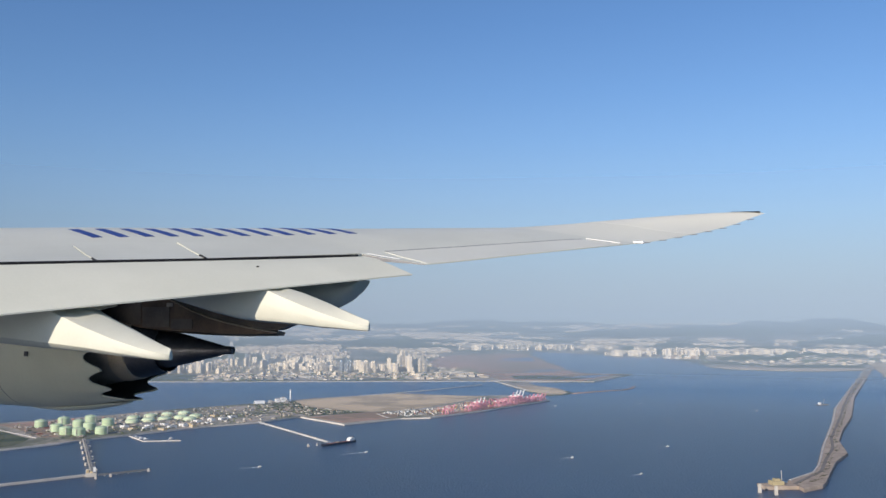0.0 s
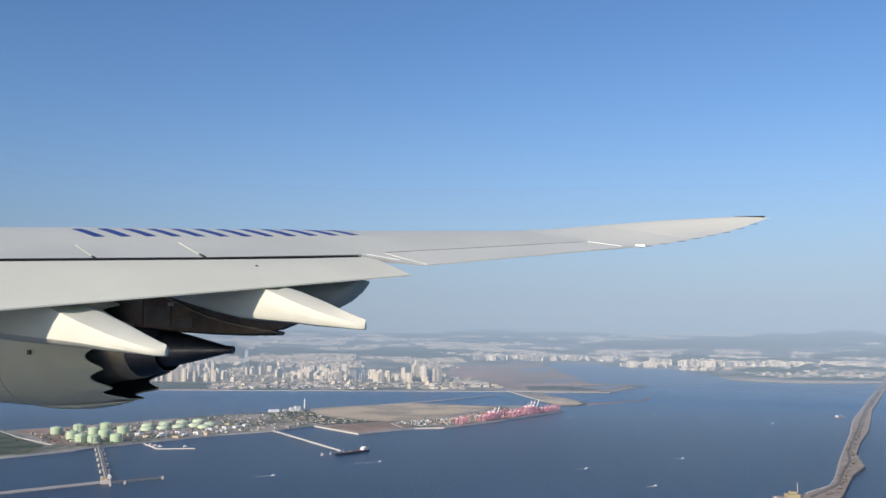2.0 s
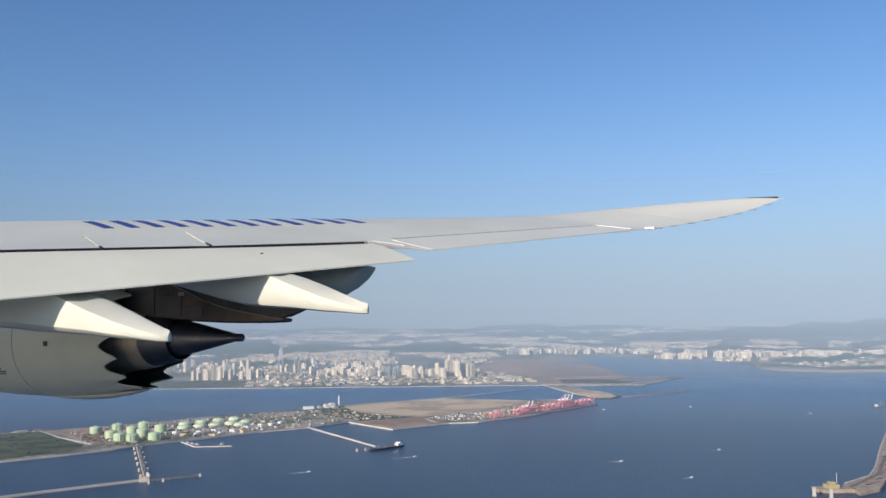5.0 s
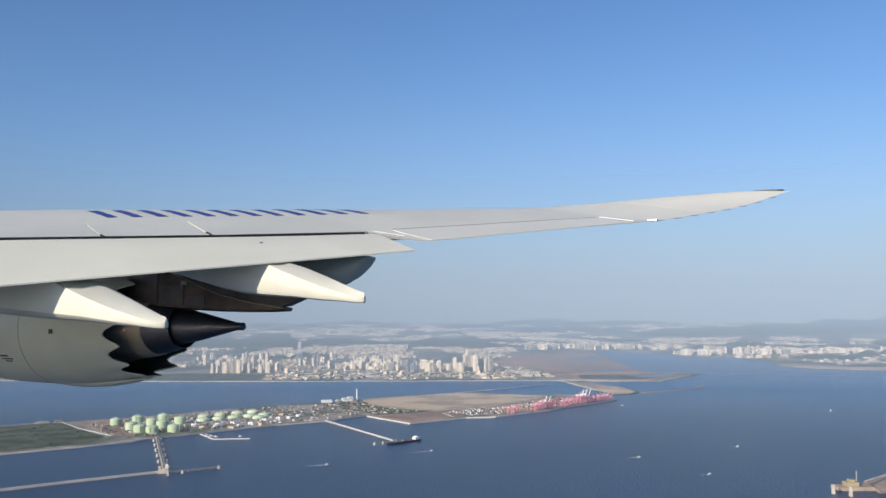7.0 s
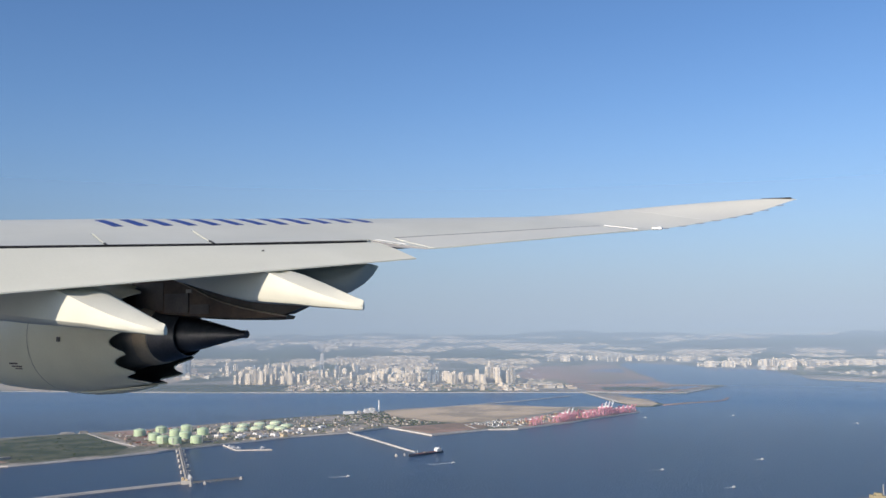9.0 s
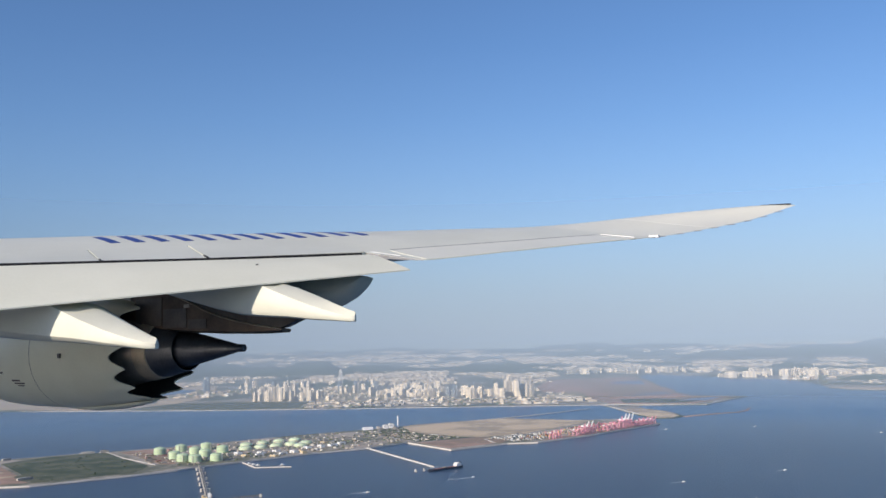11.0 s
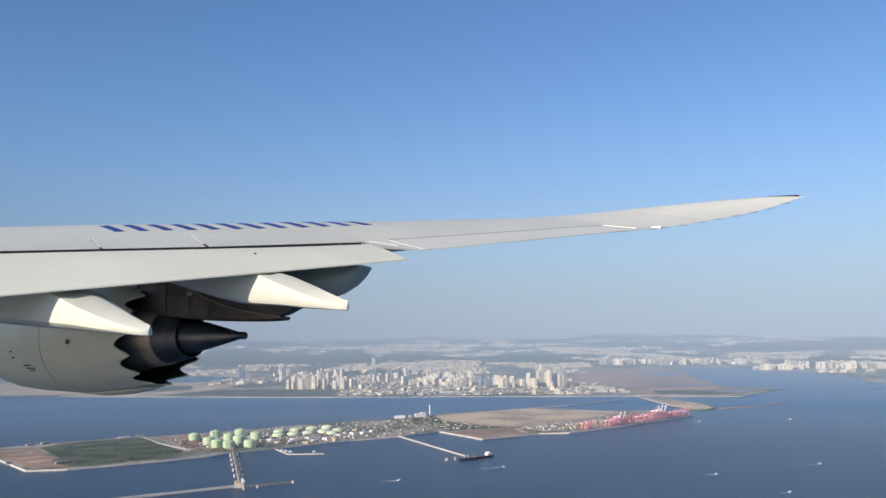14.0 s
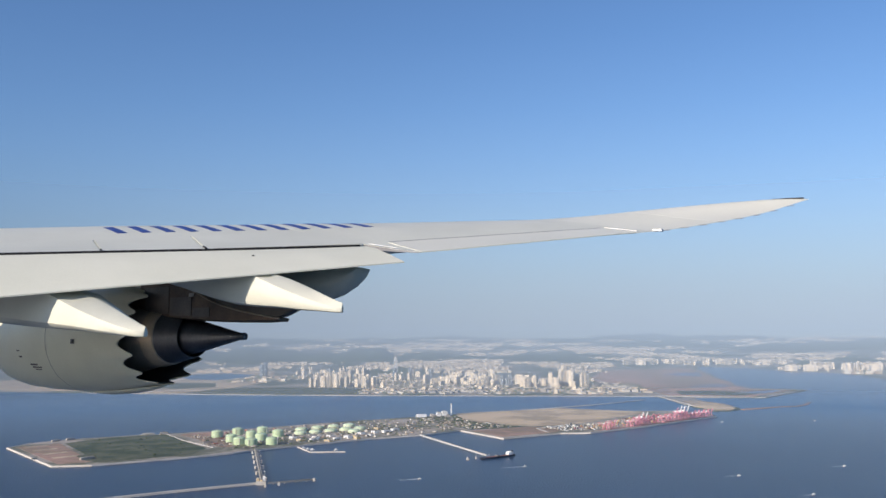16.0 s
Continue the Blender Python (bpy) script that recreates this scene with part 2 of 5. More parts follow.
def sheet_on_top(corners, lift, thick, nu=10, nv=4):
    """A panel that lies on the wing: corners as (s, fw): near-in, near-out, far-out, far-in."""
    bm = bmesh.new()
    (a0, a1), (b0, b1), (c0, c1), (d0, d1) = corners
    grid = {}
    for lvl, dz in ((0, lift - thick), (1, lift)):
        for i in range(nu + 1):
            for j in range(nv + 1):
                x, y = i / nu, j / nv
                s = (a0 * (1 - x) + b0 * x) * (1 - y) + (d0 * (1 - x) + c0 * x) * y
                f = (a1 * (1 - x) + b1 * x) * (1 - y) + (d1 * (1 - x) + c1 * x) * y
                grid[lvl, i, j] = bm.verts.new(top_at(s, f) + Vector((0, 0, dz)))
    for i in range(nu):
        for j in range(nv):
            bm.faces.new([grid[1, i, j], grid[1, i + 1, j], grid[1, i + 1, j + 1], grid[1, i, j + 1]])
            bm.faces.new([grid[0, i, j + 1], grid[0, i + 1, j + 1], grid[0, i + 1, j], grid[0, i, j]])
    for i in range(nu):
        bm.faces.new([grid[0, i, 0], grid[0, i + 1, 0], grid[1, i + 1, 0], grid[1, i, 0]])
        bm.faces.new([grid[1, i, nv], grid[1, i + 1, nv], grid[0, i + 1, nv], grid[0, i, nv]])
    for j in range(nv):
        bm.faces.new([grid[1, 0, j], grid[1, 0, j + 1], grid[0, 0, j + 1], grid[0, 0, j]])
        bm.faces.new([grid[0, nu, j], grid[0, nu, j + 1], grid[1, nu, j + 1], grid[1, nu, j]])
    return bm


# spoilers ahead of the flap
SKEW = math.cos(radians(28)) * math.sin(radians(28))
for s0, s1 in ((7.2, 9.4), (9.44, 11.7), (11.74, 13.95), (13.99, 16.02), (16.06, 19.55)):
    k = 2.0 * SKEW
    part("spoiler", sheet_on_top([(s0, 1.70), (s1, 1.70), (s1 + k, 3.7), (s0 + k, 3.7)], 0.035, 0.06), PAINT, airliner)

for s0 in (11.72, 13.97, 16.04):
    bm = bmesh.new()
    rod(bm, top_at(s0, 1.69) + Vector((0, 0, 0.035)), top_at(s0 + 0.36 * SKEW, 2.05) + Vector((0, 0, 0.035)), 0.03, 5)
    part("spoiler_joint", bm, BLACK, airliner, "short black rubber joint between spoilers")
# the flap, let down a little
bm = bmesh.new()
rings = []
for i in range(13):
    x = i / 12
    sh, st = 4.0 + (19.6 - 4.0) * x, 4.0 + (19.3 - 4.0) * x
    h = Vector((u_te(sh) - 1.60, sh, w_te(sh) + 0.235))
    t_ = Vector((u_te(st), st, 0.65 + (st - 11.31) * 0.1214))
    d = t_ - h
    rings.append([h + Vector((0, 0, 0)), h + d * 0.25 + Vector((0, 0, 0.045)), h + d * 0.6 + Vector((0, 0, 0.03)), t_,
                  t_ + Vector((0, 0, -0.03)), h + d * 0.6 + Vector((0, 0, -0.16)), h + d * 0.2 + Vector((0, 0, -0.27)), h + Vector((-0.1, 0, -0.16))])
loft(bm, rings)
part("flap", bm, FLAP, airliner, "lowered pale grey trailing-edge flap")

# added grey plate darkening the sunlit end of the fixed trailing edge beside the flap
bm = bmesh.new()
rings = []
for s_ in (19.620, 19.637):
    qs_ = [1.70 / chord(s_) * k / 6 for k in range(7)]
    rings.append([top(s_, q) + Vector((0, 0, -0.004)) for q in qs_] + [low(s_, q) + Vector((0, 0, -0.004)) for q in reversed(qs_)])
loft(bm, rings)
part("end_shade_plate", bm, ROOFGREY_WICK, airliner, "grey plate added to darken the bright end face of the outer wing", smooth=False)

# black strip behind the spoilers: the cove's shade put in as colour
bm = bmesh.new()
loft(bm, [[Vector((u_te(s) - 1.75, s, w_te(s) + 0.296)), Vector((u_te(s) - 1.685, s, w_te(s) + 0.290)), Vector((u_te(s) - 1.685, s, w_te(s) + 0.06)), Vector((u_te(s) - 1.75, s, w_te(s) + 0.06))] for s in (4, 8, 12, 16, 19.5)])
part("cove_shade_strip", bm, BLACK, airliner, "black strip standing in for the shade in the gap ahead of the flap")

# aileron and seals
part("aileron", sheet_on_top([(19.75, 0.03), (25.7, 0.03), (25.82, 1.32), (20.25, 1.75)], 0.010, 0.03, 14, 3), LIGHTENED, airliner)
for s0, f0, s1, f1 in ((19.66, 1.62, 19.65, 0.7), (25.88, 1.25, 25.74, 0.12)):
    bm = bmesh.new()
    rod(bm, top_at(s0, f0) + Vector((0, 0, 0.03)), top_at(s1, f1) + Vector((0, 0, 0.03)), 0.011 if s0 < 20 else 0.017)
    part("end_seal", bm, WHITE, airliner, "white rubber seal strip")

part("aileron_gap", sheet_on_top([(20.28, 1.76), (25.84, 1.33), (25.84, 1.37), (20.28, 1.81)], 0.013, 0.02, 14, 1), ROOFGREY_WICK, airliner, "dark hinge gap of the aileron")
part("spoiler_gap", sheet_on_top([(8.5, 3.71), (20.4, 3.71), (20.42, 3.77), (8.5, 3.77)], 0.008, 0.012, 14, 1), ROOFGREY_WICK, airliner, "thin dark panel joint")
# wing tip light strip, outer fitting and discharge wicks
bm = bmesh.new()
rod(bm, top(31.25, 0.9) + Vector((0, 0, 0.01)), top(31.58, 0.4) + Vector((0, 0, 0.02)), 0.035)
part("tip_cap", bm, BLACK, airliner, "dark wing tip edge")
bm = bmesh.new()
p = top(26.35, 0.0)
box(bm, p.x - 0.24, p.x + 0.07, p.y - 0.07, p.y + 0.07, p.z - 0.02, p.z + 0.045, taper=0.85)
part("trailing_fitting", bm, WHITE, airliner, "small white fitting on the trailing edge")
for k in range(8):
    s = 26.4 + k * 0.62
    bm = bmesh.new()
    p = top(s, 0.0)
    rod(bm, p + Vector((-0.1, 0, 0)), p + Vector((0.2, 0.05, 0.0)), 0.013, 5)
    part("discharge_wick", bm, ROOFGREY_WICK, airliner)

# registration shown as plain bars, two strokes a character
for k in range(6):
    s0 = 15.85 + k * 1.0
    for off in (0.0, 0.5):
        fw_ = 4.75 - 0.13 * (k + off)
        lo_, hi_ = s0 + off, s0 + off + 0.21
        part("marking_bar", sheet_on_top([(lo_, fw_), (hi_, fw_), (hi_ + 0.42, fw_ + 1.45), (lo_ + 0.42, fw_ + 1.45)], 0.008, 0.006, 2, 5), BLUE, airliner)


# flap track fairings
def fairing(s, du, dw, material, front=-30.0, wide=1.0):
    prof = [(-20.6, 1.0, 0.62, 0.3), (-19.6, 1.15, 0.32, 0.52), (-18.3, 1.2, 0.15, 0.64), (-16.9, 1.0, 0.05, 0.68), (-16.0, 0.83, 0.0, 0.66),
            (-15.2, 0.62, -0.05, 0.56), (-14.6, 0.41, -0.11, 0.43), (-14.1, 0.215, -0.14, 0.30), (-13.75, 0.085, -0.17, 0.17), (-13.61, 0.045, -0.175, 0.075), (-13.585, 0.02, -0.16, 0.04)]
    if front > -20:
        prof = [(-21.2, 1.25, 1.12, 0.15), (-20.2, 1.22, 0.90, 0.38), (-19.2, 1.2, 0.66, 0.55), (-18.2, 1.16, 0.42, 0.64), (-17.3, 1.06, 0.2, 0.68), (-16.6, 0.95, 0.06, 0.68)] + [q for q in prof if q[0] >= -16.05]
    bm = bmesh.new()
    rings = []
    for u, hi, lo_, hw in prof:
        hw *= wide
        c, h = (hi + lo_) / 2, (hi - lo_) / 2
        fc = interp(u, [(-17.6, 0.85), (-16.5, 0.99), (-15.9, 0.88), (-15.2, 0.72), (-14.6, 0.61), (-14.1, 0.54), (-13.6, 0.5)])
        side = [(0.5, 0.0), (0.82, 0.05), (0.96, 0.16), (1.0, fc * 0.6), (0.98, fc), (0.10, 1.0)]
        r = [(u + du, s + hw * a_, lo_ + dw + 2 * h * b_) for a_, b_ in side] + [(u + du, s - hw * a_, lo_ + dw + 2 * h * b_) for a_, b_ in reversed(side)]
        rings.append(r)
    loft(bm, rings)
    bm.verts.ensure_lookup_table()
    for k in range(len(rings) - 1):             # the crease along the near and far shoulder
        for j in (4, len(rings[0]) - 5):
            e = bm.edges.get((bm.verts[k * 12 + j], bm.verts[k * 12 + 12 + j]))
            if e:
                e.smooth = False
    return part("flap_track_fairing", bm, material, airliner, "cream canoe-shaped fairing under the flap")


fairing(13.0, 0, 0, CREAM)
fairing(16.5, 2.13, 0.50, CREAM, -18.5, 0.74)
bm = bmesh.new()
rings = []
for u, hi, lo_, hw in ((-20.5, 1.6, 1.0, 0.3), (-18.5, 1.6, 0.8, 0.55), (-16.5, 1.62, 0.70, 0.6), (-14.8, 1.6, 0.67, 0.55), (-14.3, 1.6, 0.72, 0.5), (-13.9, 1.58, 0.82, 0.45), (-13.55, 1.56, 0.98, 0.4), (-13.3, 1.54, 1.18, 0.35), (-13.17, 1.52, 1.36, 0.3), (-13.13, 1.5, 1.46, 0.26)):
    c, h = (hi + lo_) / 2, (hi - lo_) / 2
    rings.append([(u, 19.2 + hw * math.cos(k * math.tau / 16), c + h * math.sin(k * math.tau / 16)) for k in range(16)])
loft(bm, rings)
part("flap_track_fairing", bm, CREAM, airliner, "cream outer fairing in the wing's shade")


# ---- engine ----
ES, EW = 18.0, -0.19
ENGINE = part("engine_cowl", bmesh.new(), NACELLE, airliner, "cream engine cowl with a scalloped rear rim")


def lathe(prof, n=56, chev=None, u_shift=0.0):
    bm = bmesh.new()
    rings = []
    for u, r in prof:
        ring = []
        for k in range(n):
            an = k * math.tau / n
            uu = u
            if chev and abs(u - chev[0]) < 1e-6:
                ph = (an / math.tau * 14 + 0.17) % 1.0
                uu = u - chev[1] * math.sin(math.pi * ph)
            ring.append((uu + u_shift, ES + r * math.cos(an), EW + r * math.sin(an)))
        rings.append(ring)
    loft(bm, rings, caps=False)
    return bm


bm = lathe([(-24.6, 1.1), (-25.5, 1.18), (-25.75, 1.3), (-25.6, 1.42), (-25.0, 1.52), (-24.0, 1.58), (-22.6, 1.60), (-21.6, 1.575), (-20.6, 1.50), (-20.0, 1.44), (-18.95, 1.33), (-18.95, 1.30), (-20.0, 1.38), (-21.0, 1.36), (-22.0, 1.3)], 112, chev=(-18.95, 0.62))
old = ENGINE.data
ENGINE.data = mesh_of("engine_cowl", bm, NACELLE)
bpy.data.meshes.remove(old)
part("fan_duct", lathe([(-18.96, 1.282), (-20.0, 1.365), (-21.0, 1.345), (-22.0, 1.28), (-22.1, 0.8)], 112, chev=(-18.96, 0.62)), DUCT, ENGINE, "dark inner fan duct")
part("core_cowl", lathe([(-22.1, 1.0), (-21.0, 1.02), (-20.2, 0.98), (-19.5, 0.84), (-19.2, 0.78)]), CORE, ENGINE, "grey-brown heat-stained core cowl")
part("core_nozzle", lathe([(-19.22, 0.785), (-18.7, 0.705), (-18.05, 0.57), (-18.05, 0.55), (-18.7, 0.68)], 80), STEEL, ENGINE, "dark heat-stained core nozzle")
part("nozzle_ring", lathe([(-19.30, 0.795), (-19.27, 0.825), (-18.86, 0.755), (-18.84, 0.72)], 80), TAN, ENGINE, "tan heat-stained ring")
part("exhaust_cone", lathe([(-19.6, 0.6), (-18.9, 0.60), (-18.5, 0.55), (-17.4, 0.34), (-16.35, 0.115), (-16.3, 0.1), (-16.07, 0.095), (-16.05, 0.07), (-16.07, 0.01)]), STEEL, ENGINE, "black pointed exhaust cone")
for u in (-22.45,):
    part("cowl_seam", lathe([(u, interp(u, [(-24, 1.583), (-22.6, 1.603), (-21.6, 1.578), (-20.6, 1.503)]) + 0.002), (u + 0.018, interp(u, [(-24, 1.583), (-22.6, 1.603), (-21.6, 1.578), (-20.6, 1.503)]) + 0.002)], 80), BROWN, ENGINE)
bm = bmesh.new()
box(bm, -21.25, -21.15, ES - 1.585, ES - 1.545, EW - 0.18, EW - 0.06)
part("latch_panel", bm, SOOT, ENGINE, "small dark vent on the cowl")

bm = bmesh.new()
rings = []
for u, hw, dp in ((-22.9, 0.05, 0.02), (-22.3, 0.24, 0.07), (-21.4, 0.34, 0.12), (-20.5, 0.34, 0.13), (-19.8, 0.26, 0.10), (-19.25, 0.10, 0.04)):
    r = interp(u, [(-24.0, 1.58), (-22.6, 1.60), (-21.6, 1.575), (-20.6, 1.50), (-20.0, 1.44), (-18.95, 1.33)]) - 0.02
    rings.append([(u, ES + hw * math.cos(k * math.pi / 8), EW - r - dp * math.sin(k * math.pi / 8)) for k in range(9)])
loft(bm, rings)
part("drain_fairing", bm, NACELLE, ENGINE, "shallow fairing along the cowl's underside")

# pylon
bm = bmesh.new()
rings = []
for u, hi, lo_, hw in ((-23.2, 1.6, 1.1, 0.2), (-21.5, 1.75, 0.7, 0.34), (-19.6, 1.9, 0.42, 0.4), (-17.5, 1.8, 0.28, 0.4), (-16.0, 1.6, 0.22, 0.36), (-15.2, 1.1, 0.2, 0.28), (-14.7, 0.85, 0.22, 0.16), (-14.0, 0.72, 0.45, 0.1)):
    rings.append([(u, ES - hw, lo_ + 0.08), (u, ES + hw, lo_ + 0.08), (u, ES + hw, (hi + lo_) / 2), (u, ES + hw * 0.9, hi), (u, ES - hw * 0.9, hi), (u, ES - hw, (hi + lo_) / 2)])
loft(bm, rings)
pylon = part("pylon", bm, SOOT, airliner, "dark sooty engine pylon under the wing")
bm = bmesh.new()
rings = []
SHIELD = [(-20.6, 1.62, 0.45, 0.45), (-19.6, 1.5, 0.34, 0.44), (-18.2, 1.22, 0.27, 0.435), (-17.45, 0.95, 0.22, 0.425), (-17.0, 0.76, 0.20, 0.42), (-16.5, 0.60, 0.175, 0.41), (-15.9, 0.46, 0.16, 0.385), (-15.35, 0.36, 0.155, 0.325), (-14.68, 0.25, 0.17, 0.17)]
for u, hi, lo_, hw in SHIELD:
    rings.append([(u, ES - hw, hi), (u, ES - hw, lo_ + 0.05), (u, ES - hw * 0.7, lo_), (u, ES + hw * 0.7, lo_), (u, ES + hw, lo_ + 0.05), (u, ES + hw, hi)])
loft(bm, rings)
SOOTPANEL = mat("scorched_panel", (0.165, 0.135, 0.115), (0.09, 0.075, 0.065), rough=0.45, metal=0.3, scale=1.5, fine=9)
for u0, u1, w0, w1, m_ in ((-20.45, -19.75, 0.95, 1.42, CORE), (-19.55, -18.55, 0.42, 1.14, SOOTPANEL), (-18.5, -17.65, 0.36, 0.85, SOOTPANEL), (-17.6, -16.95, 0.32, 0.56, SOOTPANEL), (-17.75, -17.55, 0.86, 0.95, CORE)):
    bq = bmesh.new()
    out = interp((u0 + u1) / 2, [(q[0], q[3]) for q in SHIELD])
    box(bq, u0, u1, ES - out - 0.016, ES - out + 0.03, w0, w1)
    part("access_panel", bq, m_, pylon, smooth=False)
part("heat_shield", bm, BROWN, pylon, "brown scorched metal heat shield")
bm = bmesh.new()
for (u0, w0, _a, hw0), (u1, w1, _b, hw1) in zip(SHIELD[2:], SHIELD[3:]):
    rod(bm, (u0, ES - hw0, w0), (u1, ES - hw1, w1), 0.02, 6)
part("shield_lip", bm, TAN, pylon, "thin pale metal lip along the heat shield")

# ---- sea and land ----
bm = bmesh.new()
bmesh.ops.create_grid(bm, x_segments=24, y_segments=24, size=9000)
thing("water", bm, SEA, "dark blue rippled sea water reaching to the horizon", "sea", kind="structure", smooth=False)

bm = bmesh.new()
WEST_SHORE = [(-4500, 2000), (-1400, 1420), (-557, 1215), (-335, 1180), (-195, 1170), (-7, 1165), (120, 1162), (158, 1158)]
DYKE_END = [(166, 1090), (172, 1010), (184, 946), (202, 950), (217, 972), (214, 1040), (198, 1080), (196, 1138), (240, 1136), (279, 1132)]
MARSH_EDGE = [(324, 1206), (368, 1276), (352, 1296), (306, 1320), (300, 1390), (312, 1463), (318, 1600), (335, 1760), (352, 2000), (390, 2110), (440, 2060), (490, 1960), (500, 1880), (520, 1850), (574, 1790), (580, 1740)]
EAST_SHORE = [(572, 1620), (560, 1530), (540, 1450), (548, 1400), (592, 1352), (640, 1334), (692, 1336), (752, 1350), (796, 1425), (752, 1310), (686, 1212), (736, 1190), (900, 1190), (1600, 1250), (4500, 1700), (4500, 6000), (-4500, 6000)]
slab(bm, WEST_SHORE + DYKE_END + MARSH_EDGE + EAST_SHORE, -2, 0.6)
thing("ground", bm, MAINLAND, "flat hazy mainland carrying the coastal city", "land", kind="structure", smooth=False)
ISLAND = [(-350, 630), (-275, 545), (-253, 550), (-208, 588), (-186, 610), (-172, 630), (-149, 655), (-110, 696), (-77, 720), (-48, 755), (-13, 700), (29, 738), (52, 742), (101, 792), (174, 884), (176, 912), (150, 946),
          (88, 940), (50, 932), (17, 966), (-17, 930), (-60, 905), (-98, 872), (-143, 837), (-168, 814), (-195, 786), (-239, 745), (-262, 730), (-291, 713), (-329, 684), (-347, 658)]
bm = bmesh.new()
slab(bm, ISLAND, -2, 0.8)
thing("ground", bm, LAND, "flat reclaimed island with a sea wall round it", "island", kind="structure", smooth=False)

# inland the ground climbs slowly towards the hills
def inland(x, y):
    """How high the ground lies above the coastal plain."""
    return max(0.0, math.hypot(x, y) - 2600) / 2200 * 40


bm = bmesh.new()
rings = []
for k in range(13):
    away = 2590 + k * 186
    rings.append([(away * math.sin(radians(a_)), away * math.cos(radians(a_)), 0.5 + inland(0, away)) for a_ in range(-38, 39, 2)])
loft(bm, rings, closed=False, caps=False)
thing("ground", bm, MAINLAND, "rising hazy inland ground behind the city", "land", kind="structure")

# added sheets with distance haze painted in as opacity, over far land and water
mist_mat = bpy.data.materials.new("painted_haze")
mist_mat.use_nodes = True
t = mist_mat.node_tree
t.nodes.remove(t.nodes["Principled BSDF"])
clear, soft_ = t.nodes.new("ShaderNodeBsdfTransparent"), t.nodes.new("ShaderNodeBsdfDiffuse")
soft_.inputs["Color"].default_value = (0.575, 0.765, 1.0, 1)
even = t.nodes.new("ShaderNodeCombineXYZ")      # one fixed normal tilted sunward, so the haze sheet looks evenly lit
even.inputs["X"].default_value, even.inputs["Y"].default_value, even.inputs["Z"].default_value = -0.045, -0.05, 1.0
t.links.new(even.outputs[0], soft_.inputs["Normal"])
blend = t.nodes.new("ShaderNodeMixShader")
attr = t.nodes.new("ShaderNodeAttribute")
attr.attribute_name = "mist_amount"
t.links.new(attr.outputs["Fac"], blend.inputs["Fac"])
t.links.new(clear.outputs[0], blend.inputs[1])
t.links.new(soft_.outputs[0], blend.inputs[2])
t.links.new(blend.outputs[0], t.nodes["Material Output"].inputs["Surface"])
# the haze sheet stands over the channel before the city, round the aircraft: height, opacity
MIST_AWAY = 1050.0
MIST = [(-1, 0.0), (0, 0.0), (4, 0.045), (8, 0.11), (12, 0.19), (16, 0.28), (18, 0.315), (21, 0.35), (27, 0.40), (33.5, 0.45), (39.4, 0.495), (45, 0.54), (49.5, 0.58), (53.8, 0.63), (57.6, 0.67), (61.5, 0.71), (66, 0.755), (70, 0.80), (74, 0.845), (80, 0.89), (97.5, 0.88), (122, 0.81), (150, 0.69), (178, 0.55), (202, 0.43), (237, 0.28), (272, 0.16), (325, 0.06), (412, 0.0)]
# and the sheet's thin near skirt lies level over the sound: distance, opacity
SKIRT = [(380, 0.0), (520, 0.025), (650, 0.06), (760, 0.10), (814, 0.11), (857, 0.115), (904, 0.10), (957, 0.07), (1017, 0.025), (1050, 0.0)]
me = bpy.data.meshes.new("mist")
N = 64
vs, fs, dens = [], [], []
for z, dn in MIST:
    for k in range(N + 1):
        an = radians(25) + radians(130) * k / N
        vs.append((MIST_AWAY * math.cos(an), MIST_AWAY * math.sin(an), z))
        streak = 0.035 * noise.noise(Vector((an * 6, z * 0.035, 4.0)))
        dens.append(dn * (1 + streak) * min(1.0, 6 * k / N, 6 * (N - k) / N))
for i in range(len(MIST) - 1):
    for k in range(N):
        fs.append((i * (N + 1) + k, i * (N + 1) + k + 1, (i + 1) * (N + 1) + k + 1, (i + 1) * (N + 1) + k))
base = len(vs)
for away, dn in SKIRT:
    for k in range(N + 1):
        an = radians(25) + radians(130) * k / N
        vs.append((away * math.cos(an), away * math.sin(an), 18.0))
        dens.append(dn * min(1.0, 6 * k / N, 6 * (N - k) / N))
for i in range(len(SKIRT) - 1):
    for k in range(N):
        fs.append((base + i * (N + 1) + k, base + i * (N + 1) + k + 1, base + (i + 1) * (N + 1) + k + 1, base + (i + 1) * (N + 1) + k))
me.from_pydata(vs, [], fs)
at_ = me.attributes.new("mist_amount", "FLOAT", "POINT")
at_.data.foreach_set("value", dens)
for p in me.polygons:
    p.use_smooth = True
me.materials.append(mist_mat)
haze = new("backdrop_haze_sheet", me)
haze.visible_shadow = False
tagged(haze, "added pale blue see-through sheet standing in for distance haze before the city", "mist", kind="structure")

# ---- patches of ground ----
def patch(name, pts, z, material, label, category):
    bm = bmesh.new()
    slab(bm, pts, z - 0.5, z)
    return thing(name, bm, material, label, category, kind="structure", smooth=False)


patch("ground", [(-322, 656), (-312, 682), (-289, 711), (-268, 715), (-246, 678), (-212, 634), (-210, 600), (-256, 560), (-284, 604)], 0.9, GRASS, "green scrub field on the island", "field")
patch("ground", [(-345, 632), (-325, 655), (-288, 604), (-259, 562), (-275, 552)], 0.9, MUD, "bare brown plots at the island's end", "field")
for k in range(4):
    x, y = -335 + k * 15.5, 630 - k * 17.5
    patch("ground", [(x - 5, y + 3), (x + 5, y + 16), (x + 9, y + 11), (x - 1, y - 2)], 0.95, EARTH, "pale sandy strip among the brown plots", "field")
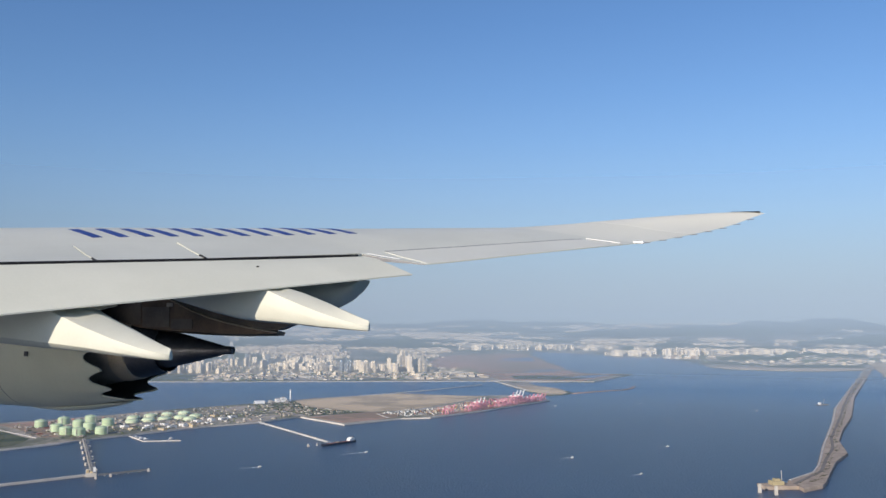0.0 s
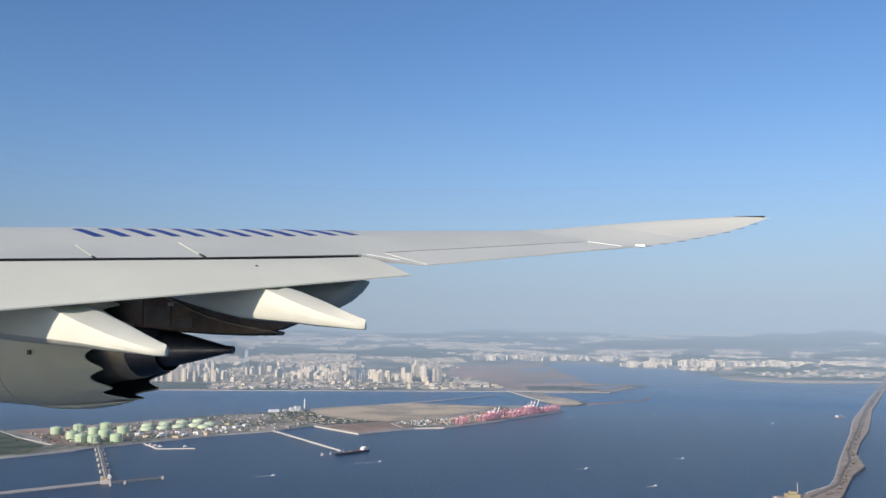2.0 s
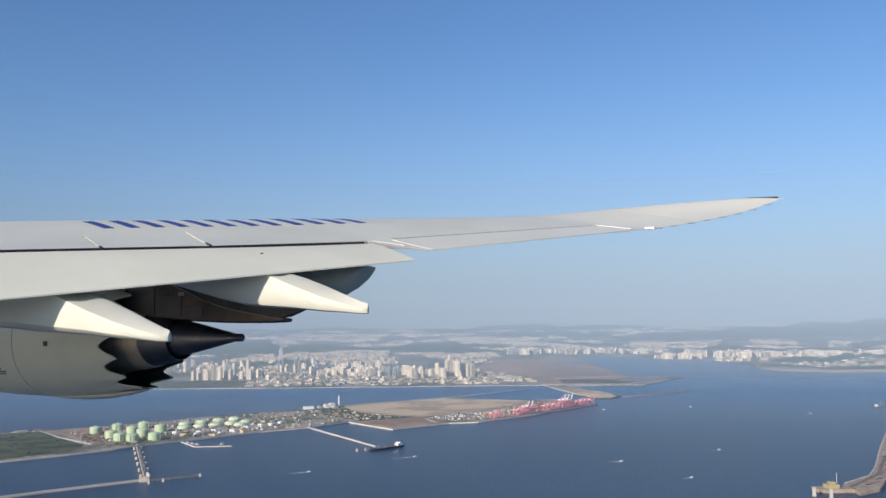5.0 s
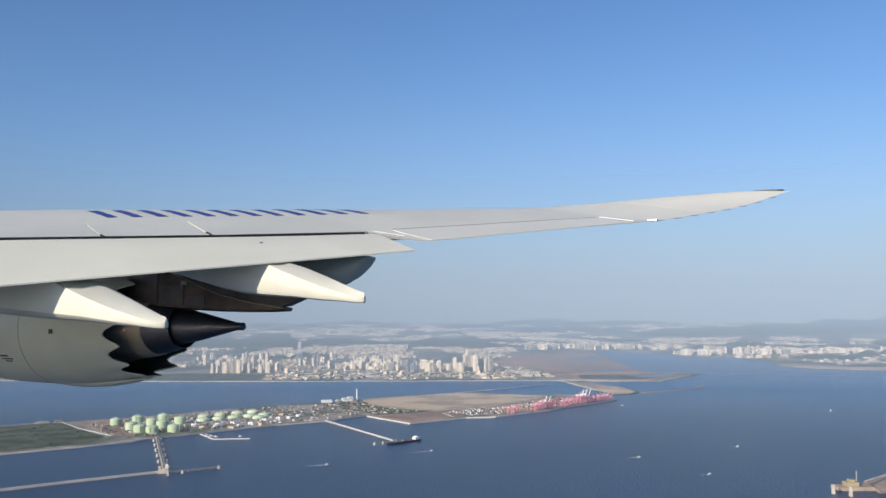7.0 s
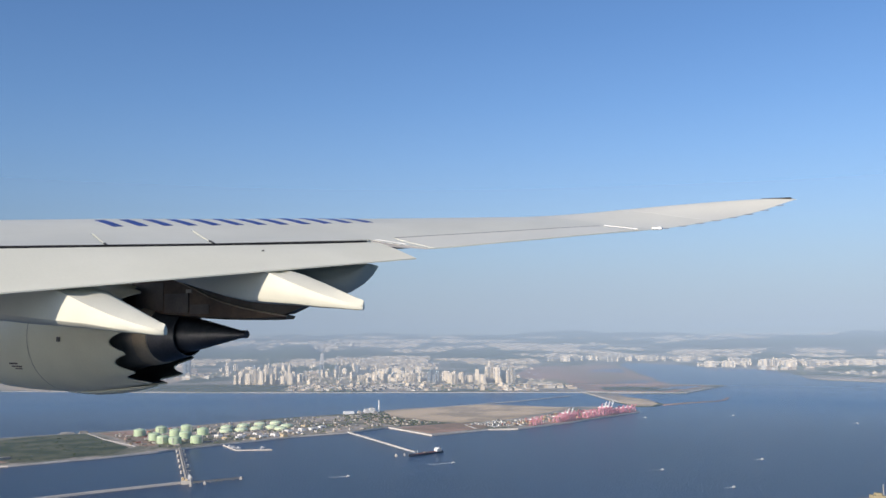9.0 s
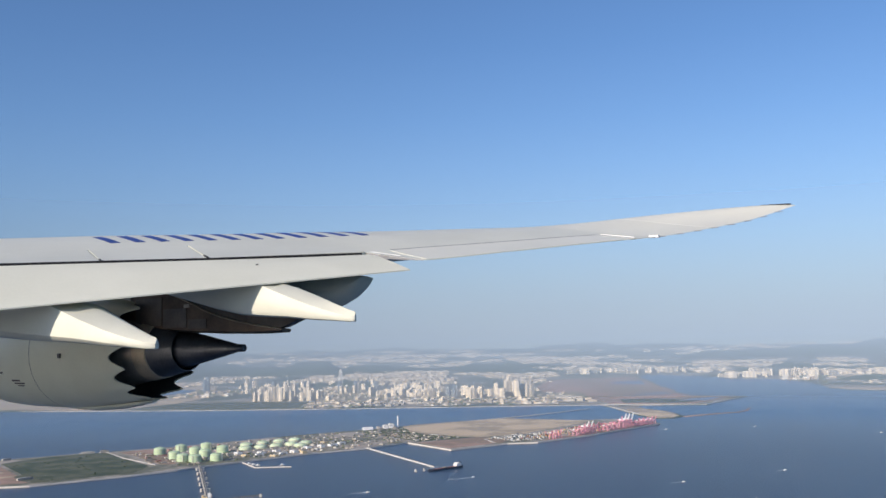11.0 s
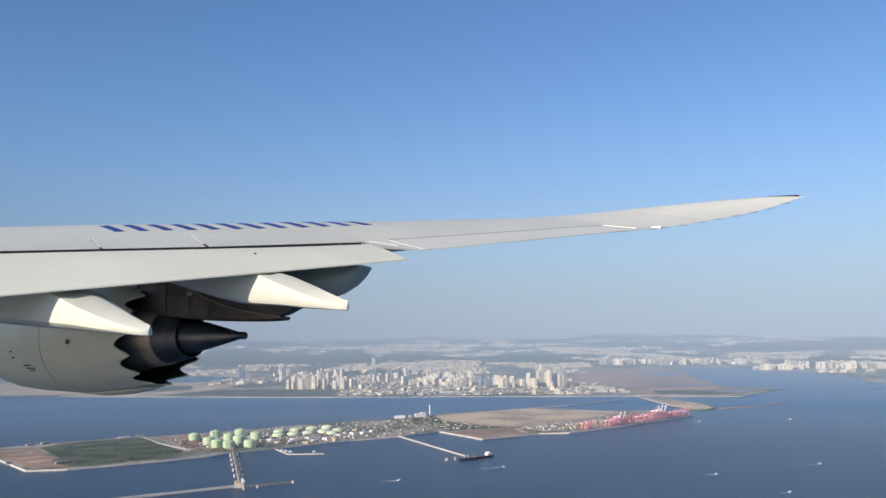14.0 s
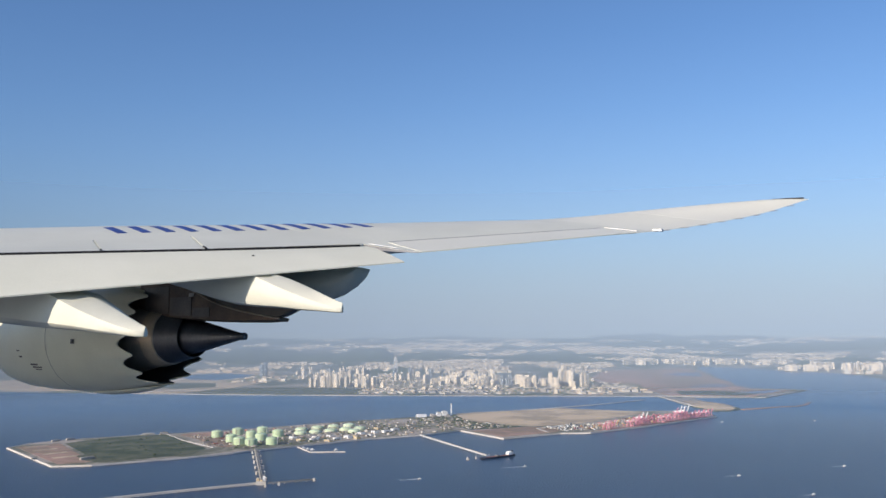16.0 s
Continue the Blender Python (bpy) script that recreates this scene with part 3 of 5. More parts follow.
patch("ground", [(-282, 590), (-268, 570), (-262, 566), (-264, 578), (-278, 598)], 0.95, GRASS, "patchy scrub on the bare plots", "field")
patch("ground", [(-262, 716), (-240, 740), (-228, 722), (-214, 690), (-196, 640), (-206, 640), (-240, 690)], 0.9, MUD, "reddish brown working yard beside the tanks", "yard")
for x0, y0 in ((-226, 699), (-207, 672), (-196, 656), (-186, 650), (-200, 729), (-182, 707)):
    patch("ground", [(x0 - 6.5, y0 - 5), (x0 + 5, y0 - 7), (x0 + 7, y0 + 5), (x0 - 5, y0 + 6.5)], 0.9, LAWN, "pale green lawn round a storage tank", "lawn")
patch("ground", [(-62, 905), (-55, 822), (8, 790), (38, 800), (120, 930), (38, 975), (-48, 920)], 0.9, EARTH, "wide bare reclaimed ground", "field")
patch("ground", [(-40, 752), (-14, 711), (26, 744), (36, 780), (4, 786)], 0.95, MUD, "brown rough ground behind the sea wall", "field")
patch("ground", [(-96, 850), (-58, 790), (-40, 760), (0, 786), (-48, 836), (-62, 890)], 0.92, GRASS, "green belt by the power station", "field")
patch("ground", [(172, 1172), (270, 1152), (345, 1268), (300, 1322), (296, 1390), (308, 1463), (312, 1600), (328, 1760), (340, 1980), (245, 1975), (155, 1870), (104, 1560), (122, 1400), (165, 1270)], 0.9, MUD, "wide brown tidal marsh", "marsh")
patch("ground", [(176, 1000), (186, 952), (202, 956), (212, 976), (208, 1036), (192, 1078), (176, 1080)], 0.93, EARTH, "pale sandy ground at the end of the dyke", "field")
patch("water", [(262, 1210), (296, 1206), (330, 1256), (326, 1268), (290, 1244)], 0.95, SEA, "shallow tidal pool in the marsh", "pool")
patch("water", [(222, 1340), (282, 1352), (292, 1378), (280, 1400), (246, 1376)], 0.95, SEA, "shallow tidal pool in the marsh", "pool")
patch("water", [(240, 1700), (300, 1640), (312, 1720), (322, 1800), (270, 1760)], 0.95, SEA, "shallow tidal pool in the marsh", "pool")
patch("ground", [(190, 1180), (262, 1166), (290, 1206), (250, 1260), (196, 1256)], 0.93, GRASS, "green salt meadow on the marsh", "field")
patch("ground", [(98, 1220), (150, 1214), (164, 1262), (156, 1420), (116, 1420), (98, 1300)], 0.96, LAND, "paved ground of the shore sheds", "field")
patch("ground", [(-430, 1230), (-335, 1190), (-196, 1180), (-190, 1290), (-300, 1330), (-420, 1330)], 0.9, GRASS, "green strip along the city shore", "park")
patch("ground", [(-760, 1290), (-440, 1212), (-404, 1330), (-400, 1500), (-500, 1900), (-760, 1800), (-900, 1400)], 0.92, EARTH, "bare building land by the shore", "field")
patch("ground", [(541, 1446), (550, 1402), (594, 1356), (640, 1338), (690, 1340), (750, 1355), (768, 1396), (700, 1408), (642, 1412), (596, 1442), (560, 1462)], 0.9, SAND, "pale sandy flat along the far shore", "shore")
patch("ground", [(630, 1440), (652, 1418), (702, 1414), (772, 1402), (805, 1470), (775, 1520), (650, 1480)], 0.9, WOOD, "dark wooded belt behind the sandy flat", "wood")
patch("ground", [(696, 1222), (740, 1200), (1000, 1205), (1500, 1270), (1500, 1600), (900, 1640), (800, 1440)], 0.9, EARTH, "pale bare ground past the causeway", "field")


def strip(name, pts, widths, z0, z1, material, label, category, kind="structure"):
    """A bank or wall along a line."""
    bm = bmesh.new()
    rings = []
    for i, (x, y) in enumerate(pts):
        a_ = Vector(pts[max(i - 1, 0)])
        b_ = Vector(pts[min(i + 1, len(pts) - 1)])
        d = (b_ - a_).normalized()
        n = Vector((-d.y, d.x))
        w = widths[i] if isinstance(widths, (list, tuple)) else widths
        c = Vector((x, y))
        lo1, hi1, hi2, lo2 = c + n * (w / 2 + 0.4), c + n * w / 2, c - n * w / 2, c - n * (w / 2 + 0.4)
        rings.append([(*lo1, z0), (*hi1, z1), (*hi2, z1), (*lo2, z0)])
    loft(bm, rings)
    return thing(name, bm, material, label, category, kind=kind, smooth=False)


strip("trim", ISLAND[-1:] + ISLAND[:13], 0.8, -1, 0.98, CONCRETE, "pale concrete sea wall round the island", "sea wall")
strip("trim", [(-208, 636), (-246, 680), (-272, 718), (-291, 712)], 0.9, 0, 1.1, CONCRETE, "pale road between the field and the works", "road")
strip("trim", [(52, 742), (101, 792), (174, 884)], 1.0, -1, 1.2, CONCRETE, "pale quay edge", "quay")
strip("trim", [(-700, 1262), (-557, 1214), (-335, 1179), (-195, 1169), (-7, 1164), (120, 1161), (158, 1157)], 0.8, -1, 0.35, CONCRETE, "pale sea wall of the city shore", "sea wall")
strip("trim", [(20, 740), (12, 770), (38, 800)], 1.2, 0, 1.2, CONCRETE, "pale dividing dyke", "dyke")
strip("breakwater", [(-17, 936), (30, 980), (74, 1023), (108, 1062), (137, 1097)], 2.0, -1, 0.8, CONCRETE, "thin pale dyke round the lagoon", "breakwater", kind="")
strip("breakwater", [(214, 968), (240, 988), (262, 1004), (282, 1014), (296, 1034), (310, 1070)], [10, 9, 7, 5, 4, 3], -1, 0.35, MUD, "low curved muddy finger off the port", "breakwater", kind="")
strip("breakwater", [(158, 1160), (196, 1148), (240, 1140), (279, 1136), (300, 1170)], 2.2, 0, 1.0, CONCRETE, "pale dyke at the edge of the marsh", "dyke", kind="")
strip("breakwater", [(160, 1158), (168, 1090), (176, 1000)], 1.8, 0, 1.05, CONCRETE, "pale road on the dyke to the port", "road", kind="")
strip("breakwater", [(-153, 648), (-138, 620), (-115, 622)], 0.5, -1, 0.6, CONCRETE, "small pale breakwater with moored boats", "breakwater", kind="")

# causeway, from its two waterlines
CAUSE_L = [(201, 443), (218, 458), (229, 472), (246, 503), (275, 557), (307, 614), (349, 689), (400, 785), (524, 994), (664, 1228), (793, 1446)]
CAUSE_R = [(198, 420), (213, 430), (225, 450), (238, 472), (255, 500), (276, 528), (298, 580), (331, 638), (380, 718), (476, 892), (587, 1078), (799, 1432)]


def along(line, n):
    """n points at even shares of the way along a line."""
    ps = [Vector(p) for p in line]
    run = [0.0]
    for p, q in zip(ps, ps[1:]):
        run.append(run[-1] + (q - p).length)
    return [Vector((float(np.interp(k / (n - 1) * run[-1], run, [p.x for p in ps])), float(np.interp(k / (n - 1) * run[-1], run, [p.y for p in ps])))) for k in range(n)]


bm = bmesh.new()
rc = random.Random(11)
rings, CAUSE = [], []
for p, q in zip(along(CAUSE_L, 150), along(CAUSE_R, 150)):
    d = (q - p).normalized()
    p, q = p - d * rc.uniform(0, 0.5), q + d * rc.uniform(0, 0.5)
    CAUSE.append(((p.x + q.x) / 2, (p.y + q.y) / 2))
    rings.append([(*(p - d * 0.8), -1.5), (*(p + d * 0.4), 1.4), (*(p + d * 1.1), 1.6), (*(q - d * 1.1), 1.6), (*(q - d * 0.4), 1.3), (*(q + d * 0.8), -1.5)])
loft(bm, rings)
thing("causeway", bm, ROCK, "long grey stone causeway across the sea", "causeway", kind="structure", smooth=False)
strip("road", [(x - 0.6, y + 0.3) for x, y in CAUSE[::6]], 1.6, 1.2, 1.75, ASPHALT, "grey road along the causeway", "road")
strip("trim", [(p.x + 0.9, p.y - 0.5) for p in along(CAUSE_L, 40)], 0.5, 1.3, 1.9, CONCRETE, "pale parapet along the causeway", "parapet")
bm = bmesh.new()
box(bm, 183, 200, 427, 436, -1, 1.6)
lock = thing("lock_platform", bm, ROCK, "stone lock platform beside the causeway", "platform", smooth=False)
bm = bmesh.new()
box(bm, 187.5, 193, 429, 434, 1.6, 3.4)
box(bm, 189.1, 191.6, 430, 433, 3.404, 4.4)
thing("control_house", bm, mat("ochre_plaster", (0.42, 0.36, 0.22), rough=0.8, scale=0.4), "ochre control house on the lock platform", "building", smooth=False)
bm = bmesh.new()
rod(bm, (194.4, 435, 1.6), (194.4, 435, 7.6), 0.16)
thing("mast", bm, CONCRETE, "thin pale mast by the lock", "mast")
for k in range(2):
    bm = bmesh.new()
    box(bm, 177 + k * 5, 178.3 + k * 5, 420 - k * 6, 421.3 - k * 6, -1, 4, taper=0.8)
    thing("lock_pillar", bm, CONCRETE, "pale concrete pillar standing in the water", "pillar", group="lock pillars", smooth=False)

# ---- tanks ----
def tank_proto(r, wall, dome, material, label, group):
    bm = bmesh.new()
    n = 28
    loft(bm, [[(r * math.cos(k * math.tau / n), r * math.sin(k * math.tau / n), z) for k in range(n)] for z in (0, wall)])
    shell = thing("storage_tank", bm, material, label, "tank", group)
    bm = bmesh.new()
    rings = []
    for j in range(7):
        an = j / 6.5 * math.pi / 2
        rings.append([(r * 0.985 * math.cos(an) * math.cos(k * math.tau / n), r * 0.985 * math.cos(an) * math.sin(k * math.tau / n), wall + 0.004 + dome * math.sin(an)) for k in range(n)])
    loft(bm, rings)
    part("dome_roof", bm, material, shell)
    bm = bmesh.new()
    for z in (wall - 0.12, wall * 0.5):
        loft(bm, [[((r + 0.12) * math.cos(k * math.tau / n), (r + 0.12) * math.sin(k * math.tau / n), z + dz) for k in range(n)] for dz in (0, 0.14)])
    part("walkway", bm, CONCRETE, shell, "pale ring walkway")
    bm = bmesh.new()
    rod(bm, (r + 0.3, 0, 0), (r + 0.3, 0, wall + 0.6), 0.22)
    part("riser_pipe", bm, CONCRETE, shell)
    bm = bmesh.new()
    loft(bm, [[(rr * math.cos(k * math.tau / 10), rr * math.sin(k * math.tau / 10), z) for k in range(10)] for rr, z in ((0.5, wall + dome * 0.95), (0.5, wall + dome + 0.5))])
    part("roof_hatch", bm, CONCRETE, shell)
    return shell


big = tank_proto(4.2, 4.1, 1.3, TANKGREEN, "tall pale green gas storage tank with domed roof", "green gas tanks")
low_t = tank_proto(4.9, 1.3, 1.5, TANKCREAM, "low cream storage tank with domed roof", "low domed tanks")
BIG = [(-226, 699), (-207, 672), (-216, 718), (-196, 656), (-200, 699), (-186, 650), (-200, 729), (-188, 682), (-182, 707), (-173, 656)]
LOWT = [(-174, 749), (-164, 762), (-153, 773), (-142, 782), (-169, 724), (-159, 731), (-149, 741), (-139, 750), (-129, 759), (-130, 738)]
rng = random.Random(5)
for proto, places in ((big, BIG), (low_t, LOWT)):
    proto.matrix_world = pose(*places[0], 0.8)
    for x, y in places[1:]:
        copy_thing(proto, pose(x, y, 0.8, 0, 0, rng.uniform(0, 360)))


# ---- sheds and plant on the island ----
def inside(x, y, poly):
    c = False
    for (x0, y0), (x1, y1) in zip(poly, poly[1:] + poly[:1]):
        if (y0 > y) != (y1 > y) and x < (x1 - x0) * (y - y0) / (y1 - y0) + x0:
            c = not c
    return c


PLANT = [(-250, 700), (-240, 684), (-206, 634), (-190, 622), (-150, 668), (-80, 726), (-52, 760), (-62, 800), (-95, 855), (-142, 818), (-195, 768), (-236, 734)]
TAKEN = BIG + LOWT
SHEDPAINT = mat("shed_paint", (0.42, 0.39, 0.34), (0.26, 0.245, 0.22), rough=0.7, scale=0.4, per_object=0.5)
REDSHED = mat("red_oxide_roof", (0.30, 0.13, 0.10), (0.24, 0.11, 0.09), rough=0.8, scale=0.4, per_object=0.2)


def shed(w, d, h, paint):
    bm = bmesh.new()
    loft(bm, [[(-w / 2, y, 0), (w / 2, y, 0), (w / 2, y, h), (0, y, h * 1.25), (-w / 2, y, h)] for y in (-d / 2, d / 2)])
    ob = thing("shed", bm, paint, "low pale industrial shed on the island" if paint is SHEDPAINT else "low red-roofed store on the island", "shed", "island sheds", smooth=False)
    bm = bmesh.new()
    box(bm, -w * 0.2, w * 0.2, -d / 2 - 0.05, -d / 2 - 0.01, 0, h * 0.7)
    part("shed_door", bm, ROOFGREY, ob, smooth=False)
    bm = bmesh.new()
    box(bm, -0.3, 0.3, -d * 0.3, d * 0.3, h * 1.2, h * 1.4)
    part("ridge_vent", bm, ROOFGREY, ob, smooth=False)
    return ob


protos = [shed(1.9, 3.6, 0.9, SHEDPAINT), shed(1.4, 2.1, 1.3, SHEDPAINT), shed(2.4, 5.2, 0.8, SHEDPAINT), shed(1.8, 3.2, 0.8, REDSHED)]
placed = 0
first = set()
while placed < 64:
    x, y = rng.uniform(-246, -52), rng.uniform(590, 845)
    if not inside(x, y, PLANT) or any((x - a_) ** 2 + (y - b_) ** 2 < 60 for a_, b_ in TAKEN):
        continue
    TAKEN.append((x, y))
    k = 3 if x < -196 and rng.random() < 0.7 else rng.randrange(3)
    m = pose(x, y, 0.8, 0, 0, 40 + rng.choice((0, 90)) + rng.uniform(-4, 4))
    if k in first:
        copy_thing(protos[k], m)
    else:
        first.add(k)
        protos[k].matrix_world = m
    placed += 1

OCHRE = mat("ochre_cladding", (0.58, 0.46, 0.28), (0.50, 0.39, 0.23), rough=0.8, scale=0.4, per_object=0.15)
HALLS = [(-166, 689), (-158, 678), (-142, 706), (-149, 682), (-137, 675), (-133, 687), (-127, 697), (-123, 706), (-122, 725), (-113, 733), (-115, 762), (-105, 739), (-112, 712), (-119, 690), (-151, 697), (-100, 752)]
for i, (x, y) in enumerate(HALLS):
    w, d, h = rng.uniform(2.4, 4.2), rng.uniform(3.5, 7.0), rng.uniform(1.0, 2.0)
    bm = bmesh.new()
    box(bm, -w / 2, w / 2, -d / 2, d / 2, 0, h)
    ob = thing("plant_hall", bm, OCHRE if i % 3 == 1 else WHITE, "ochre flat-roofed plant hall by the shore" if i % 3 == 1 else "white flat-roofed plant hall by the shore", "building", "plant halls", at=pose(x, y, 0.8, 0, 0, 44 + rng.choice((0, 90))), smooth=False)
    bm = bmesh.new()
    box(bm, -w * 0.2, w * 0.25, -d * 0.3, d * 0.1, h + 0.004, h + 0.4)
    part("roof_unit", bm, ROOFGREY, ob, smooth=False)
    bm = bmesh.new()
    box(bm, -w / 2 - 0.05, -w / 2 - 0.005, -d * 0.25, d * 0.25, 0, h * 0.6)
    part("roller_door", bm, ROOFGREY, ob, smooth=False)
# pipe racks and small plant: too many to count
bm = bmesh.new()
for _ in range(1000):
    x, y = rng.uniform(-246, -45), rng.uniform(590, 845)
    if inside(x, y, PLANT):
        w, d, h = rng.uniform(0.4, 1.6), rng.uniform(0.4, 3.5), rng.uniform(0.2, 1.0)
        box(bm, x - w / 2, x + w / 2, y - d / 2, y + d / 2, 0.78, 0.8 + h, turn=radians(40 + rng.choice((0, 90))))
for _ in range(900):
    x, y = rng.uniform(-96, 0), rng.uniform(764, 890)
    if inside(x, y, [(-94, 848), (-58, 794), (-40, 764), (-4, 786), (-48, 834), (-62, 886)]):
        w, d, h = rng.uniform(0.5, 2.0), rng.uniform(0.5, 3.5), rng.uniform(0.2, 0.7)
        box(bm, x - w / 2, x + w / 2, y - d / 2, y + d / 2, 0.78, 0.95 + h, turn=radians(40 + rng.choice((0, 90))))
thing("plant_clutter", bm, island_mat("plant_paint", [(0.40, 0.35, 0.29), (0.2, 0.18, 0.15), (0.34, 0.26, 0.20), (0.60, 0.56, 0.48), (0.08, 0.1, 0.06), (0.12, 0.15, 0.08), (0.28, 0.25, 0.21), (0.16, 0.17, 0.10)]), "small pipes, boxes and plant round the tanks", "plant", kind="stuff", smooth=False)

# low shrubs and trees on the green ground, in clumps
bm = bmesh.new()
GREENS = [[(-318, 656), (-290, 706), (-268, 710), (-246, 674), (-214, 630), (-213, 602), (-256, 564), (-282, 606)], [(-94, 848), (-58, 794), (-40, 764), (-4, 786), (-48, 834), (-62, 886)], [(-165, 690), (-150, 672), (-50, 765), (-75, 835), (-110, 800)], [(-225, 668), (-205, 612), (-160, 660), (-200, 720)]]
for poly in GREENS:
    for _ in range(1100):
        x, y = rng.uniform(-320, 0), rng.uniform(550, 890)
        if inside(x, y, poly):
            r = rng.uniform(0.3, 0.9)
            for _k in range(3):
                v = [bm.verts.new((x + rng.gauss(0, r), y + rng.gauss(0, r), 0.85 + rng.uniform(0, r))) for _ in range(4)]
                for f in ((0, 1, 2), (0, 1, 3), (1, 2, 3), (0, 2, 3)):
                    bm.faces.new([v[i] for i in f])
thing("shrubs", bm, island_mat("shrub_leaves", [(0.05, 0.08, 0.03), (0.07, 0.11, 0.04), (0.04, 0.06, 0.03)]), "dark green shrubs and trees on the island", "shrubs", kind="stuff", smooth=False)

# tufts of scrub along the causeway, and a work barge moored beside it
bm = bmesh.new()
for k in range(len(CAUSE) - 1):
    (x0, y0), (x1, y1) = CAUSE[k], CAUSE[k + 1]
    gap = math.hypot(x1 - x0, y1 - y0)
    side = Vector((y1 - y0, x0 - x1)) / gap
    for _ in range(int(gap * 0.5 + rng.random())):
        f = rng.random()
        o = rng.uniform(0.6, 2.6) * (1 if rng.random() < 0.75 else -0.9)
        x, y, r = x0 + (x1 - x0) * f + side.x * o, y0 + (y1 - y0) * f + side.y * o, rng.uniform(0.25, 0.7)
        v = [bm.verts.new((x + rng.gauss(0, r), y + rng.gauss(0, r * 1.6), 1.55 + rng.uniform(0, r))) for _ in range(5)]
        for q in ((0, 1, 2), (0, 1, 3), (1, 2, 3), (0, 2, 4), (1, 3, 4)):
            bm.faces.new([v[i] for i in q])
thing("scrub", bm, island_mat("scrub_leaves", [(0.09, 0.10, 0.05), (0.13, 0.12, 0.07), (0.06, 0.08, 0.04)]), "dark scrub growing along the causeway", "scrub", kind="stuff", smooth=False)
bm = bmesh.new()
box(bm, -6, 6, -1.2, 1.2, -0.4, 0.7)
barge = thing("work_barge", bm, SHEDPAINT, "pale work barge with a small derrick by the causeway", "barge", at=pose(411, 828, 0, 0, 0, 10), smooth=False)
bm = bmesh.new()
box(bm, -3.5, -1.5, -0.9, 0.9, 0.7, 2.4)
part("cabin", bm, WHITE, barge, smooth=False)
bm = bmesh.new()
rod(bm, (1, 0, 0.7), (2.6, 0, 5.4), 0.16)
part("derrick", bm, SHEDPAINT, barge)

# power station and chimney
bm = bmesh.new()
loft(bm, [[(r * math.cos(k * math.tau / 16), r * math.sin(k * math.tau / 16), z) for k in range(16)] for r, z in ((0.75, 0), (0.6, 10.8))])
chimney = thing("chimney", bm, WHITE, "tall white chimney of the power station", "chimney", at=pose(-66, 893, 0.8))
bm = bmesh.new()
loft(bm, [[(r * math.cos(k * math.tau / 16), r * math.sin(k * math.tau / 16), z) for k in range(16)] for r, z in ((0.64, 10.2), (0.64, 10.9))])
part("chimney_rim", bm, ROOFGREY, chimney)
for x, y, w, d, h in ((-72, 886, 5, 4, 3.9), (-77, 884, 4, 4, 3.0), (-83, 880, 3, 3, 1.8), (-80, 872, 4, 3, 1.6), (-68, 880, 3, 3, 1.5)):
    bm = bmesh.new()
    box(bm, -w / 2, w / 2, -d / 2, d / 2, 0, h)
    ob = thing("power_station_hall", bm, WHITE if h > 2.5 else SHEDPAINT, "pale box-shaped power station hall", "building", "power station halls", at=pose(x, y, 0.8, 0, 0, 25), smooth=False)
    bm = bmesh.new()
    box(bm, -w / 3, w / 4, -d / 4, d / 4, h + 0.004, h + 0.7)
    part("roof_housing", bm, ROOFGREY, ob, smooth=False)
    bm = bmesh.new()
    box(bm, -w * 0.4, w * 0.4, -d / 2 - 0.04, -d / 2 - 0.005, h * 0.62, h * 0.74)
    part("window_band", bm, ROOFGREY, ob, smooth=False)
bm = bmesh.new()
loft(bm, [[(x, 2.4 * math.cos(a_ * math.pi / 10), 2.6 * math.sin(a_ * math.pi / 10)) for a_ in range(11)] for x in (-4.5, 4.5)])
dome_hall = thing("storage_hall", bm, WHITE, "white round-roofed storage hall by the chimney", "building", at=pose(-92, 872, 0.8, 0, 0, 25))
bm = bmesh.new()
box(bm, -4.56, -4.5, -0.9, 0.9, 0.0, 1.6)
part("door", bm, ROOFGREY, dome_hall, smooth=False)
bm = bmesh.new()
for k in range(4):
    an = k * math.pi / 2
    rod(bm, (math.cos(an) * 0.7, math.sin(an) * 0.7, 0), (math.cos(an) * 0.15, math.sin(an) * 0.15, 8), 0.1, 4)
for z in range(1, 8):
    r = 0.7 - 0.55 * z / 8
    for k in range(4):
        an, an2 = k * math.pi / 2, (k + 1) * math.pi / 2
        rod(bm, (math.cos(an) * r, math.sin(an) * r, z), (math.cos(an2) * r, math.sin(an2) * r, z), 0.06, 3)
thing("lattice_mast", bm, ROOFGREY, "thin grey lattice mast among the tanks", "mast", at=pose(-117, 740, 0.8), smooth=False)


